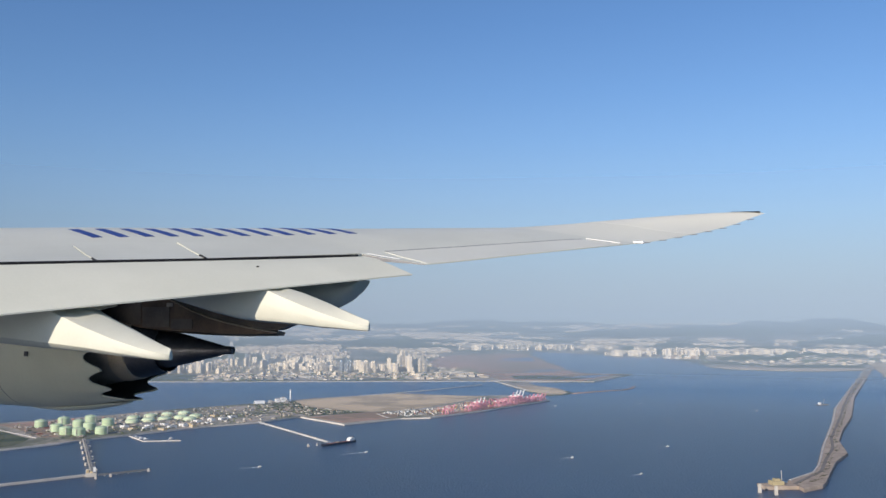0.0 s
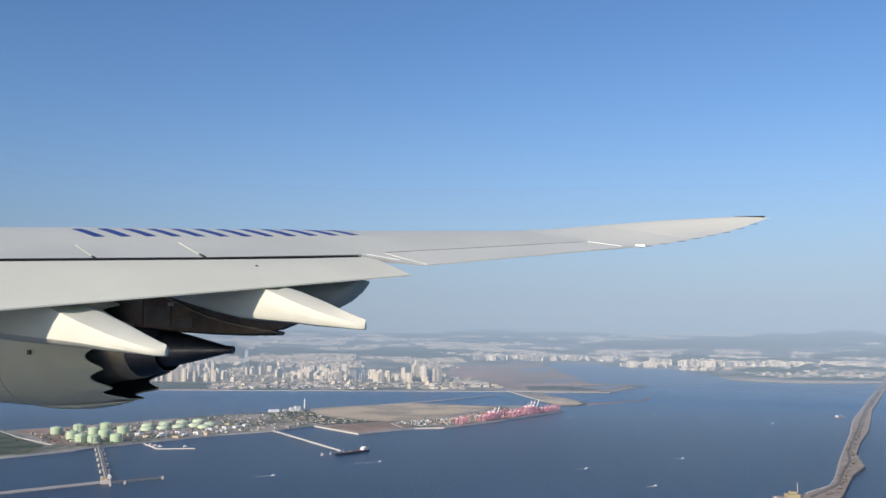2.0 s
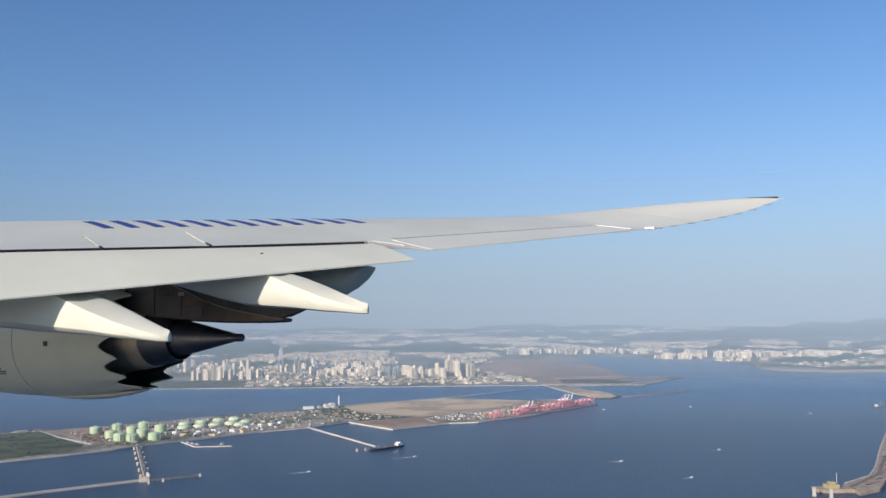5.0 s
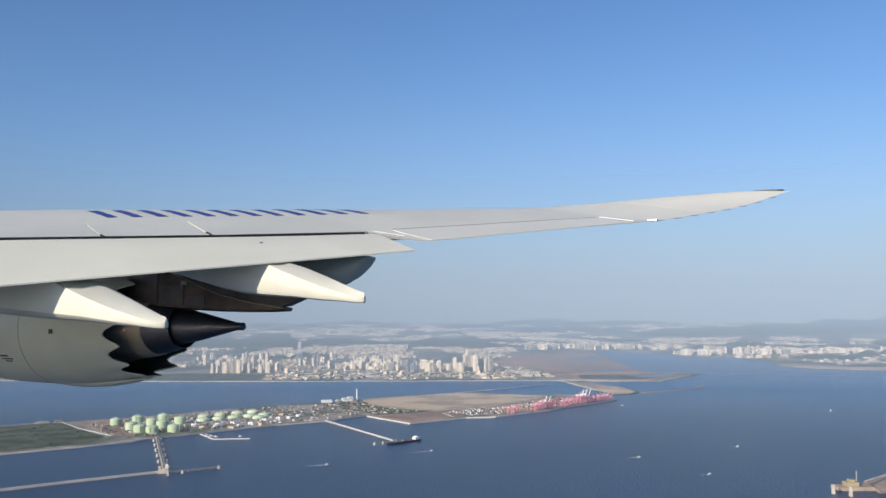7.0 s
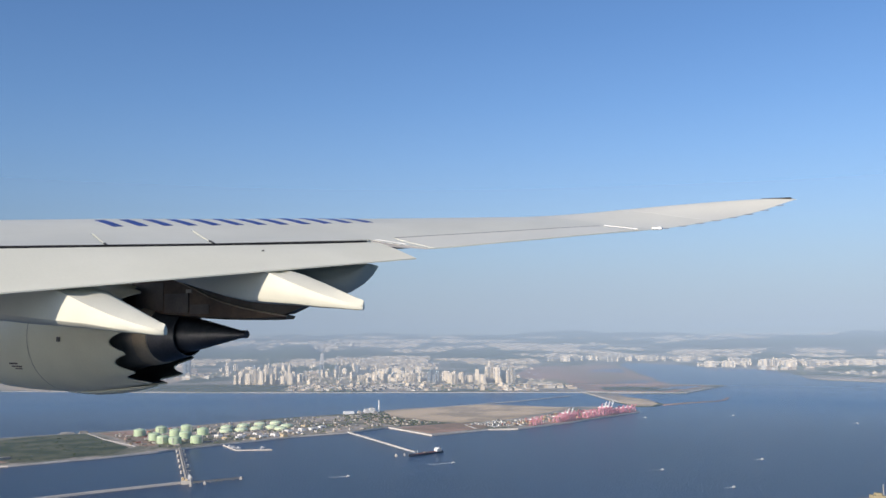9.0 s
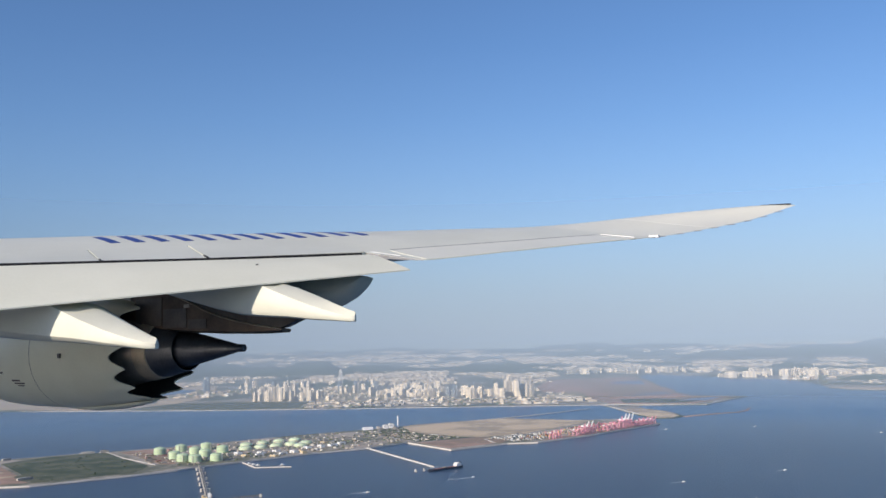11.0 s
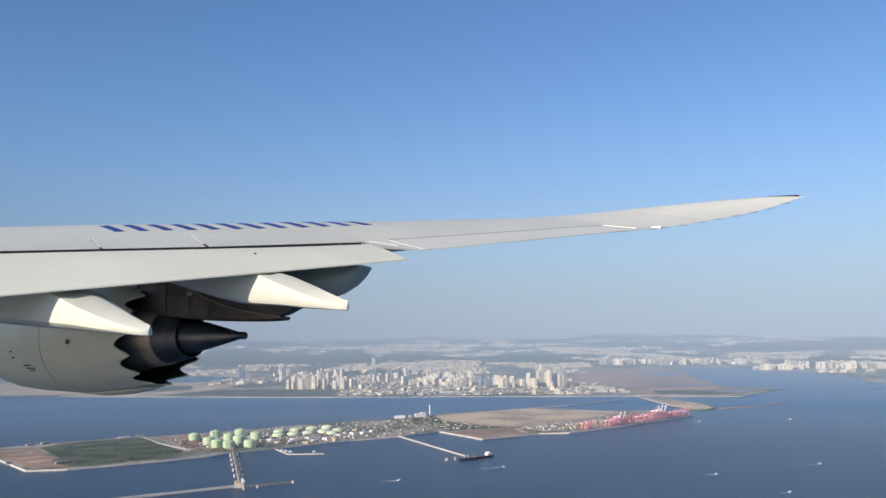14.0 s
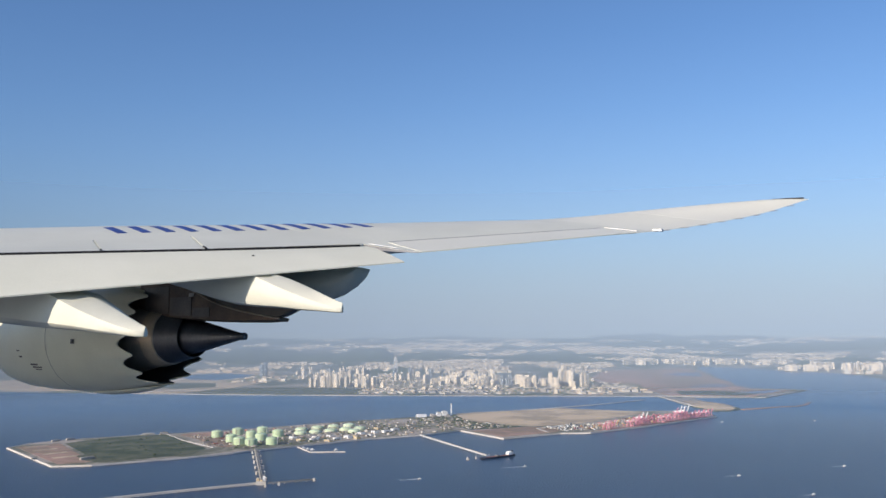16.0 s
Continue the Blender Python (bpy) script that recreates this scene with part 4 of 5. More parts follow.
# ---- piers, ship and boats ----
def pier(a_, b_, width, z, step, label, post_r=0.25, dolphins=0, deck=None):
    a_, b_ = Vector((*a_, 0)), Vector((*b_, 0))
    d = b_ - a_
    length = d.length
    d.normalize()
    n = Vector((-d.y, d.x, 0))
    root = tagged(new("pier"), label, "pier")
    root.matrix_world = Matrix.Translation(a_)
    bm = bmesh.new()
    loft(bm, [[p - a_ + n * width / 2 + Vector((0, 0, z)), p - a_ - n * width / 2 + Vector((0, 0, z)), p - a_ - n * width / 2 + Vector((0, 0, z - 0.35)), p - a_ + n * width / 2 + Vector((0, 0, z - 0.35))] for p in (a_, b_)])
    part("deck", bm, deck or ROOFGREY, root, smooth=False)
    k = step / 2
    while k < length:
        for sgn in (-1, 1):
            bm = bmesh.new()
            c = d * k + n * sgn * width * 0.4
            rod(bm, c + Vector((0, 0, -2)), c + Vector((0, 0, z - 0.3)), post_r, 6)
            part("pile", bm, ROOFGREY, root, smooth=False)
        k += step
    bm = bmesh.new()
    for sgn in (-1, 1):
        c = n * sgn * width * 0.3 + Vector((0, 0, z + 0.3))
        rod(bm, c, c + d * length, 0.16, 5)
    part("pipe_run", bm, SHEDPAINT, root)
    for j in range(dolphins):
        c = d * (length * (j + 0.6) / dolphins)
        for sgn in (-1, 1):
            bm = bmesh.new()
            q = c + n * sgn * (width * 0.5 + 1.5)
            box(bm, q.x - 0.45, q.x + 0.45, q.y - 0.45, q.y + 0.45, -2, z)
            rod(bm, c + n * sgn * width * 0.5 + Vector((0, 0, z - 0.15)), q + Vector((0, 0, z - 0.15)), 0.14, 5)
            part("dolphin", bm, CONCRETE, root, smooth=False)
    return root


pier((-76, 716), (-22, 601), 1.0, 1.3, 5, "long pale pier running out to the tanker", post_r=0.14, deck=WHITE)
pier((-176, 626), (-134, 492), 1.5, 1.8, 7, "broad trestle jetty with mooring blocks", dolphins=6)
strip("breakwater", [(-137, 489), (-171, 462), (-196, 440), (-224, 416)], [1.2, 1.3, 1.3, 1.5], -1, 1.1, CONCRETE, "low pale jetty arm along the berth", "jetty", kind="")
pier((-130, 488), (-108, 503), 0.6, 0.9, 6, "thin walkway to the mooring blocks")
bm = bmesh.new()
box(bm, -2.4, 2.6, -1.7, 1.9, -2, 1.8)
head_ = thing("jetty_head", bm, CONCRETE, "square concrete jetty head with loading gear", "platform", at=pose(-134, 489, 0, 0, 0, 17), smooth=False)
for x, y, h in ((-1.5, 0.6, 1.4), (1.7, 0.8, 2.6), (0.2, -0.8, 0.8)):
    bm = bmesh.new()
    box(bm, x - 0.7, x + 0.7, y - 0.6, y + 0.6, 1.8, 1.8 + h, taper=0.85)
    part("loading_gear", bm, OCHRE if h < 2 else WHITE, head_, smooth=False)


def hull_mesh(bm, length, beam, depth, z0):
    rings = []
    for k in range(13):
        x = k / 12
        w = beam / 2 * (min(1, (x + 0.12) / 0.25) if x < 0.15 else (1 if x < 0.75 else max(0.04, math.cos((x - 0.75) / 0.25 * math.pi / 2) ** 0.7)))
        sh = 0.25 * max(0, x - 0.8) / 0.2 * depth
        u = (x - 0.5) * length
        rings.append([(u, -w, z0 + depth + sh), (u, -w * 0.95, z0 + depth * 0.4), (u, -w * 0.6, z0), (u, w * 0.6, z0), (u, w * 0.95, z0 + depth * 0.4), (u, w, z0 + depth + sh)])
    loft(bm, rings)


bm = bmesh.new()
hull_mesh(bm, 24, 3.6, 1.9, -0.4)
ship = thing("tanker", bm, HULL, "dark-hulled tanker with white deckhouse moored at the pier", "ship", at=pose(-15, 600, 0, 0, 0, 45 - 180))
ship.scale = (1.2, 1.0, 0.72)
for name, dims, m_, lab in (("deck", (-11, 8, -1.5, 1.5, 1.5, 1.58), REDSHED, "rust red deck"), ("deckhouse", (-10.5, -7, -1.5, 1.5, 1.58, 3.6), WHITE, "white deckhouse"), ("bridge", (-9.6, -8, -1.9, 1.9, 3.6, 4.3), WHITE, ""), ("funnel", (-10.6, -9.8, -0.5, 0.5, 3.604, 5.2), HULL, "dark funnel"), ("manifold", (-1, 1.2, -1.2, 1.2, 1.58, 2.3), SHEDPAINT, "")):
    bm = bmesh.new()
    box(bm, *dims, taper=0.96)
    part(name, bm, m_, ship, lab, smooth=False)
bm = bmesh.new()
rod(bm, (6, 0, 1.5), (6, 0, 4.2), 0.12)
part("foremast", bm, WHITE, ship)

BOATS = [(-54, 512, 20), (-121, 498, 15), (2, 562, 25), (117, 532, 12), (185, 572, 12), (139, 474, 20), (251, 851, 10), (170, 836, 0), (330, 780, 5)]
for x, y, tn in BOATS:
    bm = bmesh.new()
    hull_mesh(bm, 1.9, 0.7, 0.5, -0.12)
    b_ = thing("motor_boat", bm, WHITE, "small white motor boat under way", "boat", "small boats", at=pose(x, y, 0, 0, 0, tn))
    bm = bmesh.new()
    box(bm, -0.5, 0.2, -0.22, 0.22, 0.36, 0.7, taper=0.8)
    part("cabin", bm, WHITE, b_, smooth=False)
    bm = bmesh.new()
    L_ = 10 + (x * 7 % 9) if x < 50 else 4 + (x * 7 % 4)
    loft(bm, [[(-0.8 - L_ * k, -0.2 - 0.3 * k, 0.0), (-0.8 - L_ * k, 0.2 + 0.3 * k, 0.0), (-0.8 - L_ * k, 0.12, 0.10 * (1 - k) + 0.03), (-0.8 - L_ * k, -0.12, 0.10 * (1 - k) + 0.03)] for k in (0, 0.3, 0.65, 1)])
    part("wake", bm, FOAM, b_, "white foaming wake")


# work boats moored at the small breakwater, and platforms beside the berths
for x, y, tn in ((-143, 636, 20), (-139, 632, 15), (-123, 632, 30), (-147, 641, 25)):
    bm = bmesh.new()
    hull_mesh(bm, 3.0, 1.0, 0.7, -0.15)
    b_ = thing("work_boat", bm, WHITE, "white work boat moored behind the small breakwater", "boat", "moored work boats", at=pose(x, y, 0, 0, 0, tn))
    bm = bmesh.new()
    box(bm, -0.9, 0.3, -0.35, 0.35, 0.5, 1.25, taper=0.85)
    part("wheelhouse", bm, WHITE, b_, smooth=False)
for x, y, w in ((-129.5, 481, 1.1), (-124, 487, 1.2), (-109, 502, 1.3), (-33, 589, 1.3), (-28, 593, 0.9)):
    bm = bmesh.new()
    box(bm, -w / 2, w / 2, -w / 2, w / 2, -2, 1.0, taper=0.9)
    box(bm, -w * 0.28, w * 0.28, -w * 0.28, w * 0.28, 1.004, 1.7)
    thing("mooring_platform", bm, CONCRETE, "small pale mooring platform standing in the water", "platform", "mooring platforms", at=pose(x, y, 0, 0, 0, 20), smooth=False)

# ---- container port ----
def gantry(boom_paint):
    pale = boom_paint is not CRANERED
    root = tagged(new("gantry_crane"), "tall red ship-to-shore gantry crane with raised white boom" if pale else "red ship-to-shore gantry crane on the quay", "crane", "gantry cranes")
    for x in (-1.6, 1.6):
        for y in (-2.2, 2.2):
            bm = bmesh.new()
            rod(bm, (x, y, 0), (x * 0.9, y * 0.7, 7.5), 0.42, 5)
            part("leg", bm, CRANERED, root)
    for nm, p0, p1, r in (("boom", (0, 2.4, 7.9), (0, 4.6, 14.2), 0.5), ("back_girder", (0, -5.5, 7.7), (0, 2.4, 7.7), 0.55), ("a_frame", (0, -1.5, 7.5), (0, 0.6, 12.2), 0.36), ("tie_bar", (0, 0.6, 12.0), (0, 3.8, 12.2), 0.12), ("portal_beam", (-1.6, 0, 4.2), (1.6, 0, 4.2), 0.28)):
        bm = bmesh.new()
        rod(bm, p0, p1, r, 5)
        part(nm, bm, boom_paint if nm in ("boom", "tie_bar") else CRANERED, root)
    bm = bmesh.new()
    box(bm, -0.8, 0.8, -3.4, -1.2, 8.0, 9.2)
    part("machine_house", bm, WHITE, root, "white machine house", smooth=False)
    return root


SQUAT = Matrix.Diagonal((0.95, 0.95, 0.6, 1))
for paint, tall, places in ((CRANERED, 0.9, [(66, 764), (71, 770), (87, 788), (92, 794), (104, 808), (117, 824), (122, 830), (127, 836), (148, 861), (153, 867), (158, 873), (163, 878), (168, 884)]),
                            (WHITE, 1.5, [(96, 799), (100, 804), (134, 844), (138, 849), (142, 854)])):
    first_crane = None
    for i, (x, y) in enumerate(places):
        m = pose(x, y, 0.8, 0, 0, 225 + (i % 3 - 1) * 2) @ SQUAT @ Matrix.Diagonal((1, 1, tall * (0.85 if x < 110 and tall > 1 else 1.0), 1))
        if first_crane is None:
            first_crane = gantry(paint)
            first_crane.matrix_world = m
        else:
            c = copy_thing(first_crane, pose(0, 0, 0))
            c.matrix_world = m

patch("ground", [(58, 749), (100, 796), (172, 884), (166, 890), (98, 808), (62, 768)], 0.93, MUD, "rust-stained concrete quay apron under the cranes", "apron")
YARD = [(38, 766), (50, 762), (66, 776), (104, 812), (166, 888), (162, 916), (120, 896), (62, 812)]
CONT = island_mat("container_paint", [(0.66, 0.20, 0.25), (0.70, 0.28, 0.26), (0.55, 0.16, 0.22), (0.70, 0.40, 0.30), (0.70, 0.42, 0.44), (0.66, 0.26, 0.30), (0.40, 0.16, 0.18), (0.72, 0.34, 0.36)], 0.7)
MIXED = island_mat("mixed_container_paint", [(0.68, 0.60, 0.48), (0.70, 0.52, 0.24), (0.5, 0.22, 0.18), (0.74, 0.70, 0.62), (0.3, 0.28, 0.28), (0.68, 0.42, 0.18), (0.64, 0.28, 0.2), (0.40, 0.34, 0.28)], 0.7)
stacks = {True: bmesh.new(), False: bmesh.new()}
for _ in range(2600):
    x, y = rng.uniform(30, 172), rng.uniform(750, 930)
    if inside(x, y, YARD):
        n = rng.randrange(2, 6)
        red = x + rng.gauss(0, 16) > 100
        box(stacks[red], x - 0.75, x + 0.75, y - 0.17, y + 0.17, 0.78, 0.8 + 0.33 * n, turn=radians(53))
thing("containers", stacks[True], CONT, "rows of red and rust stacked shipping containers", "containers", kind="stuff", smooth=False)
thing("containers", stacks[False], MIXED, "stacked shipping containers in white, ochre and rust", "containers", kind="stuff", smooth=False)
bm = bmesh.new()
for _ in range(500):
    x, y = rng.uniform(0, 60), rng.uniform(745, 830)
    if inside(x, y, [(14, 775), (36, 752), (60, 765), (66, 812), (40, 806)]):
        h = rng.uniform(0.3, 1.4)
        box(bm, x - rng.uniform(0.3, 1.4), x + 0.5, y - 0.4, y + rng.uniform(0.2, 0.8), 0.78, 0.8 + h, turn=radians(50))
thing("yard_clutter", bm, island_mat("yard_paint", [(0.6, 0.58, 0.52), (0.2, 0.2, 0.19), (0.4, 0.36, 0.3), (0.75, 0.74, 0.7)]), "parked vehicles and stores behind the container yard", "clutter", kind="stuff", smooth=False)


# ---- city ----
def tower_block(name, w, d, h, paint, label, group):
    bm = bmesh.new()
    box(bm, -w / 2, w / 2, -d / 2, d / 2, 0, h)
    ob = thing(name, bm, paint, label, "building", group, smooth=False)
    bm = bmesh.new()
    box(bm, -w * 0.12, w * 0.12, -d / 2 - 0.35, -d / 2 - 0.004, 0, h * 0.97)
    part("stair_core", bm, paint, ob, smooth=False)
    bm = bmesh.new()
    box(bm, -w * 0.3, w * 0.15, -d * 0.3, d * 0.3, h + 0.004, h + 1.1)
    part("roof_housing", bm, paint, ob, smooth=False)
    for k in (-1, 1):
        bm = bmesh.new()
        x = k * w * 0.32
        box(bm, x - w * 0.07, x + w * 0.07, -d / 2 - 0.05, -d / 2 - 0.004, h * 0.06, h * 0.93)
        part("window_column", bm, BALCONY, ob, smooth=False)
    return ob


KINDS = [tower_block("apartment_building", 7.2, 3.8, 20, FACADE, "tall cream apartment block near the shore", "apartment blocks"), tower_block("apartment_tower", 5.0, 4.6, 24, FACADE, "slim tall cream apartment tower", "apartment blocks"),
         tower_block("apartment_house", 13.0, 3.6, 13, FACADE, "long cream apartment slab", "apartment blocks"), tower_block("mid_rise_building", 7, 5, 8, FACADE, "mid-rise pale city block", "city blocks"),
         tower_block("office_tower", 5.5, 5.0, 26, GLASSY, "grey-blue glass office tower", "office towers"), tower_block("commercial_building", 11, 8, 4.0, SHEDPAINT, "low white commercial building", "city blocks"),
         tower_block("apartment_complex", 10.5, 6.0, 30, FACADE, "broad cream high-rise apartment block", "apartment blocks"),
         tower_block("apartment_terrace", 24.0, 4.0, 19, FACADE, "long cream row of joined apartment blocks by the water", "apartment blocks")]
FIRST = {}
# x and y from and to, how many, which kinds, how tall, room between
SHORE_DISTRICTS = [((-302, -212, 1340, 1420), 26, (0, 0, 1), 0.76, 8.5),
                   ((-372, -354, 1570, 1590), 2, (1,), 0.9, 8),
                   ((-448, -420, 1610, 1630), 2, (4, 1), 0.85, 8),
                   ((-345, -300, 1540, 1680), 5, (4, 1, 5), 0.6, 9),
                   ((-215, -150, 1480, 1700), 10, (1, 0, 4), 0.6, 9),
                   ((-205, -30, 1190, 1330), 80, (5, 5, 5, 3), 0.6, 7.5)]
CITY_DISTRICTS = [((-145, -36, 1350, 1480), 30, (2, 2, 3), 0.7, 10),
                  ((-130, -40, 1500, 1700), 16, (2, 3), 0.8, 12),
                  ((-34, -14, 1310, 1420), 4, (4, 4), 0.7, 8),
                  ((-8, 84, 1300, 1420), 22, (6, 6, 0), 0.55, 10.5),
                  ((48, 84, 1330, 1400), 5, (6,), 0.68, 9),
                  ((20, 100, 1190, 1280), 14, (5, 3), 0.7, 8),
                  ((104, 156, 1225, 1410), 14, (5, 5), 0.8, 9)]
FAR_DISTRICTS = [((604, 668, 1770, 1850), 30, (7, 7, 0), 0.84, 7.5),
                 ((500, 606, 1860, 1960), 22, (7, 2, 2), 0.55, 9),
                 ((735, 1060, 1850, 1960), 78, (7, 2, 2, 3), 0.62, 8),
                 ((225, 600, 2180, 2300), 44, (7, 7, 2), 0.6, 11),
                 ((640, 900, 1490, 1640), 70, (5, 5, 5, 3), 0.55, 8),
                 ((-420, -250, 1720, 1860), 22, (0, 2, 3), 0.55, 9),
                 ((560, 640, 1880, 2200), 26, (7, 7, 5), 0.65, 10)]
spots = []
for (x0, x1, y0, y1), count, kinds, tall, room in SHORE_DISTRICTS + CITY_DISTRICTS + FAR_DISTRICTS:
    tries = 0
    while count and tries < 4000:
        tries += 1
        x, y = rng.uniform(x0, x1), rng.uniform(y0, y1)
        if any(abs(x - a_) < room and abs(y - b_) < room for a_, b_ in spots):
            continue
        spots.append((x, y))
        count -= 1
        k = rng.choice(kinds)
        m = pose(x, y, 0.6, 0, 0, rng.choice((-20, 25, 70)) + rng.uniform(-4, 4)) @ Matrix.Diagonal((1, 1, 1, 1))
        if k in FIRST:
            c = copy_thing(KINDS[k], m)
            c.scale = (rng.uniform(0.85, 1.15), 1, tall * (rng.uniform(0.9, 1.08) if k == 7 else rng.uniform(0.7, 1.2)))
        else:
            FIRST[k] = 1
            KINDS[k].matrix_world = m
bm = bmesh.new()
box(bm, -3.4, 3.4, -3.0, 3.0, 0, 35, taper=0.68)
sk = thing("skyscraper", bm, mat("pale_curtain_wall", (0.66, 0.63, 0.58), (0.55, 0.53, 0.5), rough=0.5, scale=0.3), "slender tapering glass skyscraper above the city", "skyscraper", at=pose(-212, 1585, 0.6, 0, 0, 20), smooth=False)
bm = bmesh.new()
box(bm, -1.3, 1.3, -1.3, 1.3, 35, 37.5, taper=0.7)
part("crown", bm, FACADE, sk, smooth=False)

PALE = island_mat("far_city_paint", [(0.50, 0.43, 0.34), (0.40, 0.36, 0.29), (0.57, 0.49, 0.39), (0.27, 0.25, 0.22), (0.46, 0.38, 0.30), (0.36, 0.32, 0.27), (0.60, 0.54, 0.45)], 0.85)

STREETS = island_mat("low_city_paint", [(0.46, 0.40, 0.32), (0.20, 0.20, 0.18), (0.72, 0.68, 0.60), (0.12, 0.14, 0.10), (0.36, 0.28, 0.22), (0.16, 0.17, 0.16), (0.60, 0.50, 0.38), (0.08, 0.11, 0.07), (0.30, 0.28, 0.25)], 0.85)


def sprawl(name, label, zones, seed, paint):
    r_ = random.Random(seed)
    vs, fs = [], []
    for x0, x1, y0, y1, n, w, h, gate in zones:
        for _ in range(n):
            x, y = r_.uniform(x0, x1), r_.uniform(y0, y1)
            if noise.noise(Vector((x * 0.008, y * 0.004, seed))) < gate:
                continue
            a_, b_, hh = w * r_.uniform(0.6, 1.6) / 2, w * r_.uniform(0.5, 1.2) / 2, h * r_.uniform(0.4, 1.6)
            i = len(vs)
            up = inland(x, y)
            vs += [(x + sx * a_, y + sy * b_, z + up) for z in (0.3, 0.6 + hh) for sx, sy in ((-1, -1), (1, -1), (1, 1), (-1, 1))]
            fs += [tuple(i + j for j in f) for f in ((4, 5, 6, 7), (0, 1, 5, 4), (1, 2, 6, 5), (2, 3, 7, 6), (3, 0, 4, 7))]
    me_ = bpy.data.meshes.new(name)
    me_.from_pydata(vs, [], fs)
    me_.materials.append(paint)
    return tagged(new(name, me_), label, "city", kind="stuff")


sprawl("low_city", "dense low city blocks along the shore", [(-210, 110, 1190, 1560, 5200, 3.2, 1.8, -0.12), (-460, -205, 1450, 1800, 500, 5, 3, 0.0), (575, 1500, 1560, 1800, 2200, 8, 4.0, -0.2), (98, 160, 1220, 1420, 60, 8, 2.0, -1)], 3, STREETS)
sprawl("far_city", "pale distant city sprawl in the haze", [(-900, 200, 1800, 2350, 4600, 7, 3.2, 0.05), (-290, -50, 1880, 2600, 2400, 7, 4.5, -0.2), (-1200, 600, 2760, 3500, 3200, 9, 4, 0.08), (140, 440, 2980, 3480, 900, 8, 5, -0.2), (-480, 30, 3650, 4480, 1600, 11, 6, -0.1),
       (150, 1300, 2330, 2900, 2400, 8, 3.6, 0.06), (640, 2200, 1850, 2900, 1700, 9, 3.2, 0.1), (-1800, 2200, 3400, 4650, 4200, 14, 5, 0.11)], 8, PALE)


# ---- hills ----
def ridge(cx, cy, length, depth, height, seed):
    bm = bmesh.new()
    nx, ny = 60, 10
    grid = []
    for i in range(nx + 1):
        row = []
        for j in range(ny + 1):
            x, y = (i / nx - 0.5) * length, (j / ny - 0.5) * depth
            env = math.cos(math.pi * (i / nx - 0.5)) ** 0.7 * math.cos(math.pi * (j / ny - 0.5))
            z = height * env * (0.6 + 0.75 * noise.fractal(Vector((x / length * 5, y / depth * 1.5, seed)), 1.0, 2.0, 5))
            row.append(bm.verts.new((x, y, max(z, 0) - 1)))
        grid.append(row)
    for i in range(nx):
        for j in range(ny):
            bm.faces.new((grid[i][j], grid[i + 1][j], grid[i + 1][j + 1], grid[i][j + 1]))
    return thing("hill", bm, WOOD, "long low wooded hill in the haze behind the city", "hill", "hills behind the city", at=pose(cx, cy, 0.6 + inland(cx, cy) * 0.9))


for r in ((-360, 2560, 620, 240, 40, 1), (-900, 2700, 700, 300, 44, 2), (90, 2720, 420, 200, 24, 3), (-150, 4060, 1100, 260, 30, 4), (480, 3560, 700, 260, 34, 5), (1250, 3300, 1100, 300, 42, 6), (2000, 3700, 1500, 400, 62, 7),
          (-1300, 4100, 1500, 300, 36, 8), (800, 1690, 220, 90, 16, 9), (700, 4500, 1900, 260, 34, 10), (-1700, 4300, 1600, 260, 34, 11), (1500, 2500, 700, 200, 34, 12), (-500, 4560, 1500, 220, 30, 13), (712, 1705, 120, 60, 15, 14)):
    ridge(*r)

# ---- small things on the engine and flap ----
def on_cowl(u, an, lift=0.0):
    r = interp(u, [(-25.0, 1.52), (-24.0, 1.58), (-22.6, 1.60), (-21.6, 1.575), (-20.6, 1.50)]) + lift
    return Vector((u, ES - r * math.cos(an), EW - r * math.sin(an)))


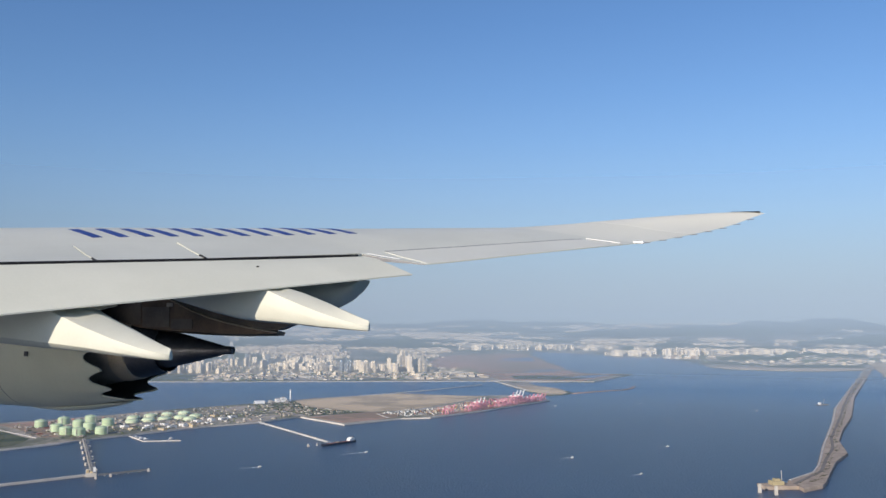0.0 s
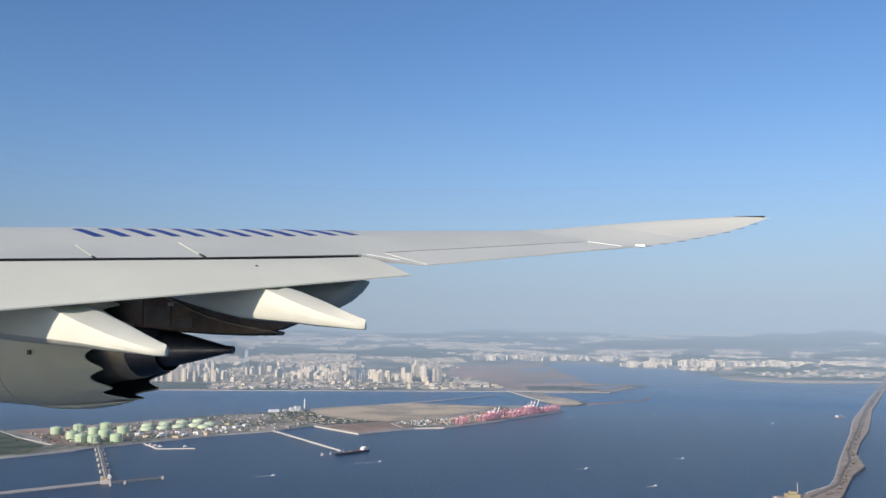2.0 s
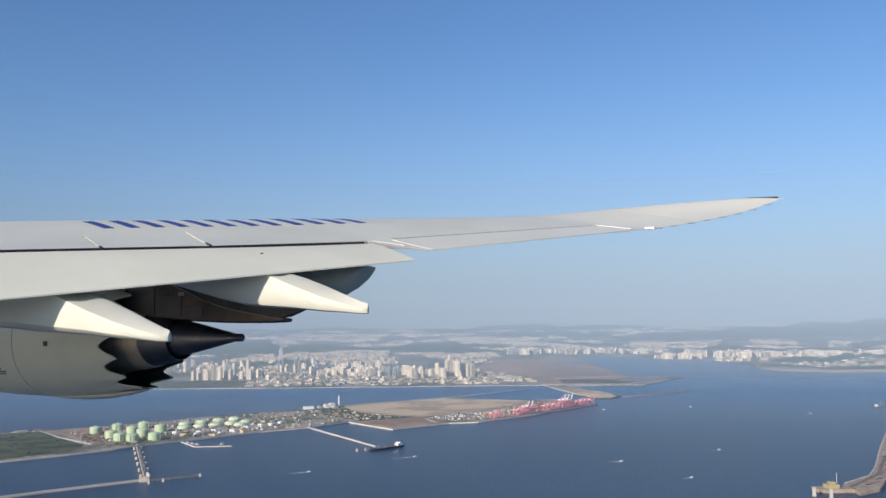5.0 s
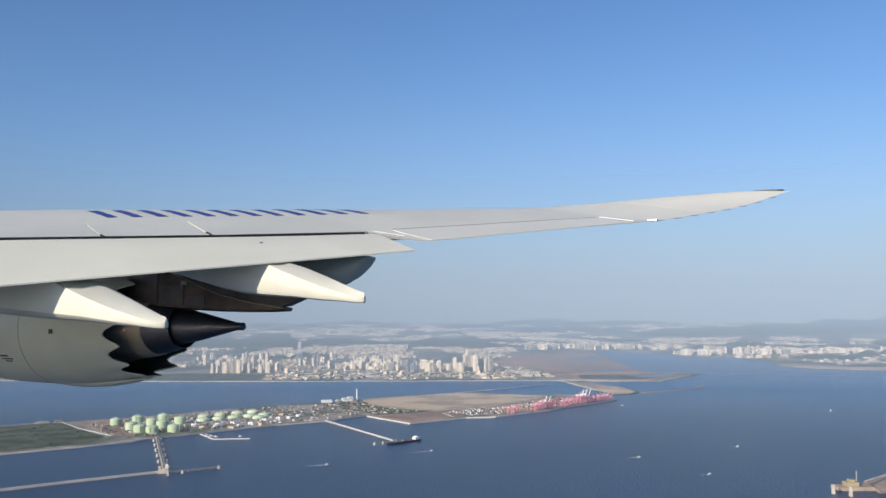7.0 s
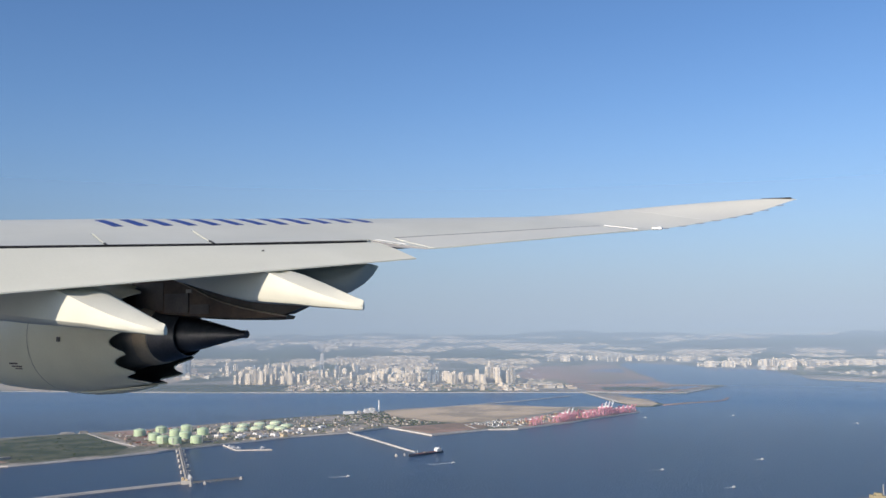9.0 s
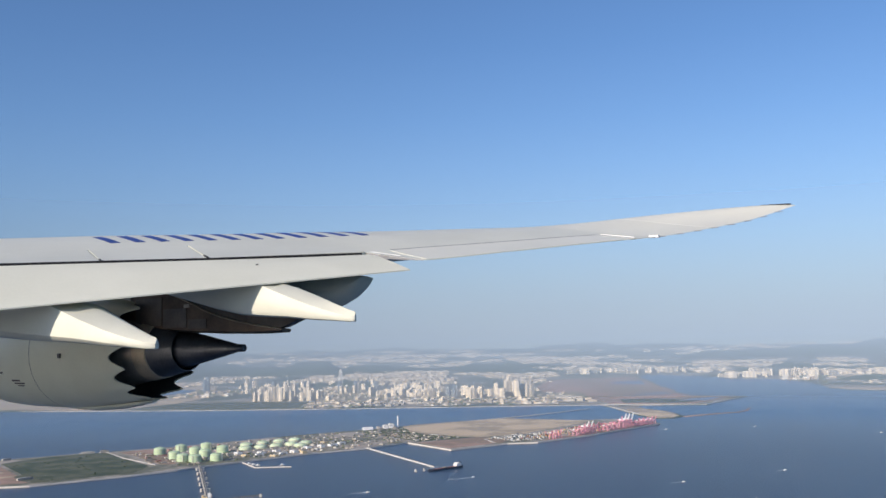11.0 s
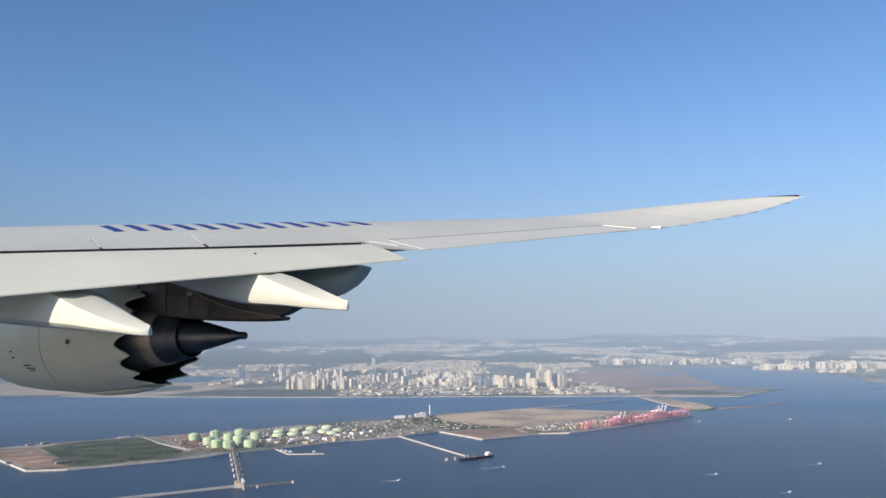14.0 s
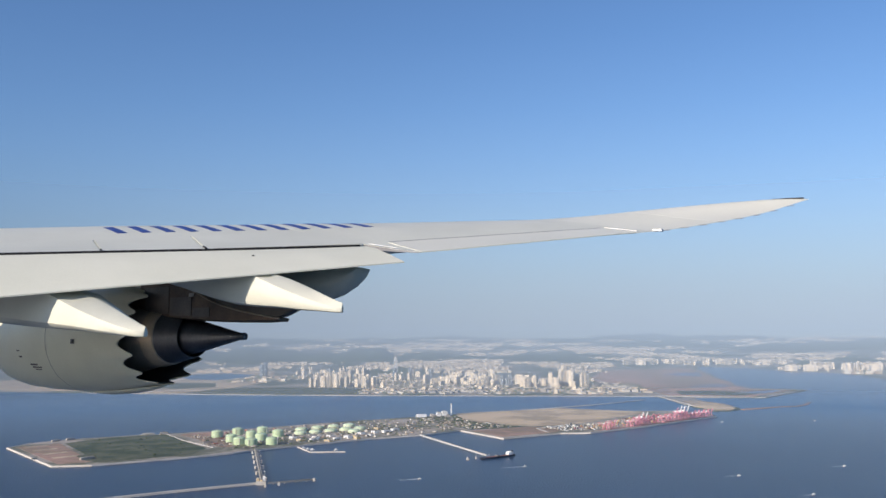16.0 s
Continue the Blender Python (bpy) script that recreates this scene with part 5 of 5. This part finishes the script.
for u0, u1, a0, a1 in ((-23.45, -23.1, 0.50, 0.53), (-23.4, -22.95, 0.56, 0.585), (-23.3, -23.0, 0.61, 0.63), (-23.9, -23.75, 0.35, 0.38), (-23.95, -23.8, 0.24, 0.26)):
    bm = bmesh.new()
    loft(bm, [[on_cowl(u0, a_, 0.004), on_cowl(u1, a_, 0.004), on_cowl(u1, a_, 0.009), on_cowl(u0, a_, 0.009)] for a_ in (a0, a1)])
    part("placard_bar", bm, BROWN, ENGINE, "small brown unreadable placard", smooth=False)
for s_at, f in ((16.6, 0.78), (11.6, 0.8)):
    h = Vector((u_te(s_at) - 1.60, s_at, w_te(s_at) + 0.235))
    t_ = Vector((u_te(s_at), s_at, 0.65 + (s_at - 11.31) * 0.1214))
    c = h.lerp(t_, f * 0.45) + Vector((0, 0, 0.045))
    bm = bmesh.new()
    rod(bm, c, c + Vector((0.05, 0.03, 0.01)), 0.014, 5)
    part("drain_stub", bm, BLACK, airliner)

# ---- the island's far end, pond and shore ----
patch("ground", [(-560, 1330), (-470, 1290), (-440, 1340), (-470, 1440), (-540, 1450)], 0.97, GRASS, "scrubby rough ground on the shore land", "field")
patch("water", [(-600, 1640), (-560, 1560), (-500, 1530), (-478, 1600), (-490, 1720), (-570, 1790), (-610, 1740)], 0.98, SEA, "still blue pond on the bare shore land", "pond")
for x, y, w, d, h, tn in ((-267, 574, 9, 2.6, 1.3, 50), (-335, 668, 6, 2.2, 1.1, 50), (-328, 676, 6, 2.4, 1.3, 50), (-284, 712, 9, 2.5, 1.3, 30), (-274, 718, 6, 2.5, 1.6, 30), (-300, 572, 3, 2, 1.0, 52)):
    bm = bmesh.new()
    loft(bm, [[(-w / 2, y_, 0), (w / 2, y_, 0), (w / 2, y_, h), (0, y_, h * 1.2), (-w / 2, y_, h)] for y_ in (-d / 2, d / 2)])
    ob = thing("warehouse", bm, SHEDPAINT, "long pale warehouse at the island's end", "warehouse", "island warehouses", at=pose(x, y, 0.9, 0, 0, tn), smooth=False)
    bm = bmesh.new()
    box(bm, -w * 0.3, w * 0.3, -d / 2 - 0.06, -d / 2 - 0.01, 0, h * 0.7)
    part("shutter", bm, ROOFGREY, ob, smooth=False)

# low wooded knolls among the far districts
rk = random.Random(21)
for k in range(26):
    y = rk.uniform(1750, 3300)
    x = rk.uniform(-0.45, 0.5) * y
    if 250 < x < 560 and y < 2350 or 480 < x < 700 and y < 1900:
        continue
    ridge(x, y, rk.uniform(90, 260), rk.uniform(60, 120), rk.uniform(7, 15), 30 + k)
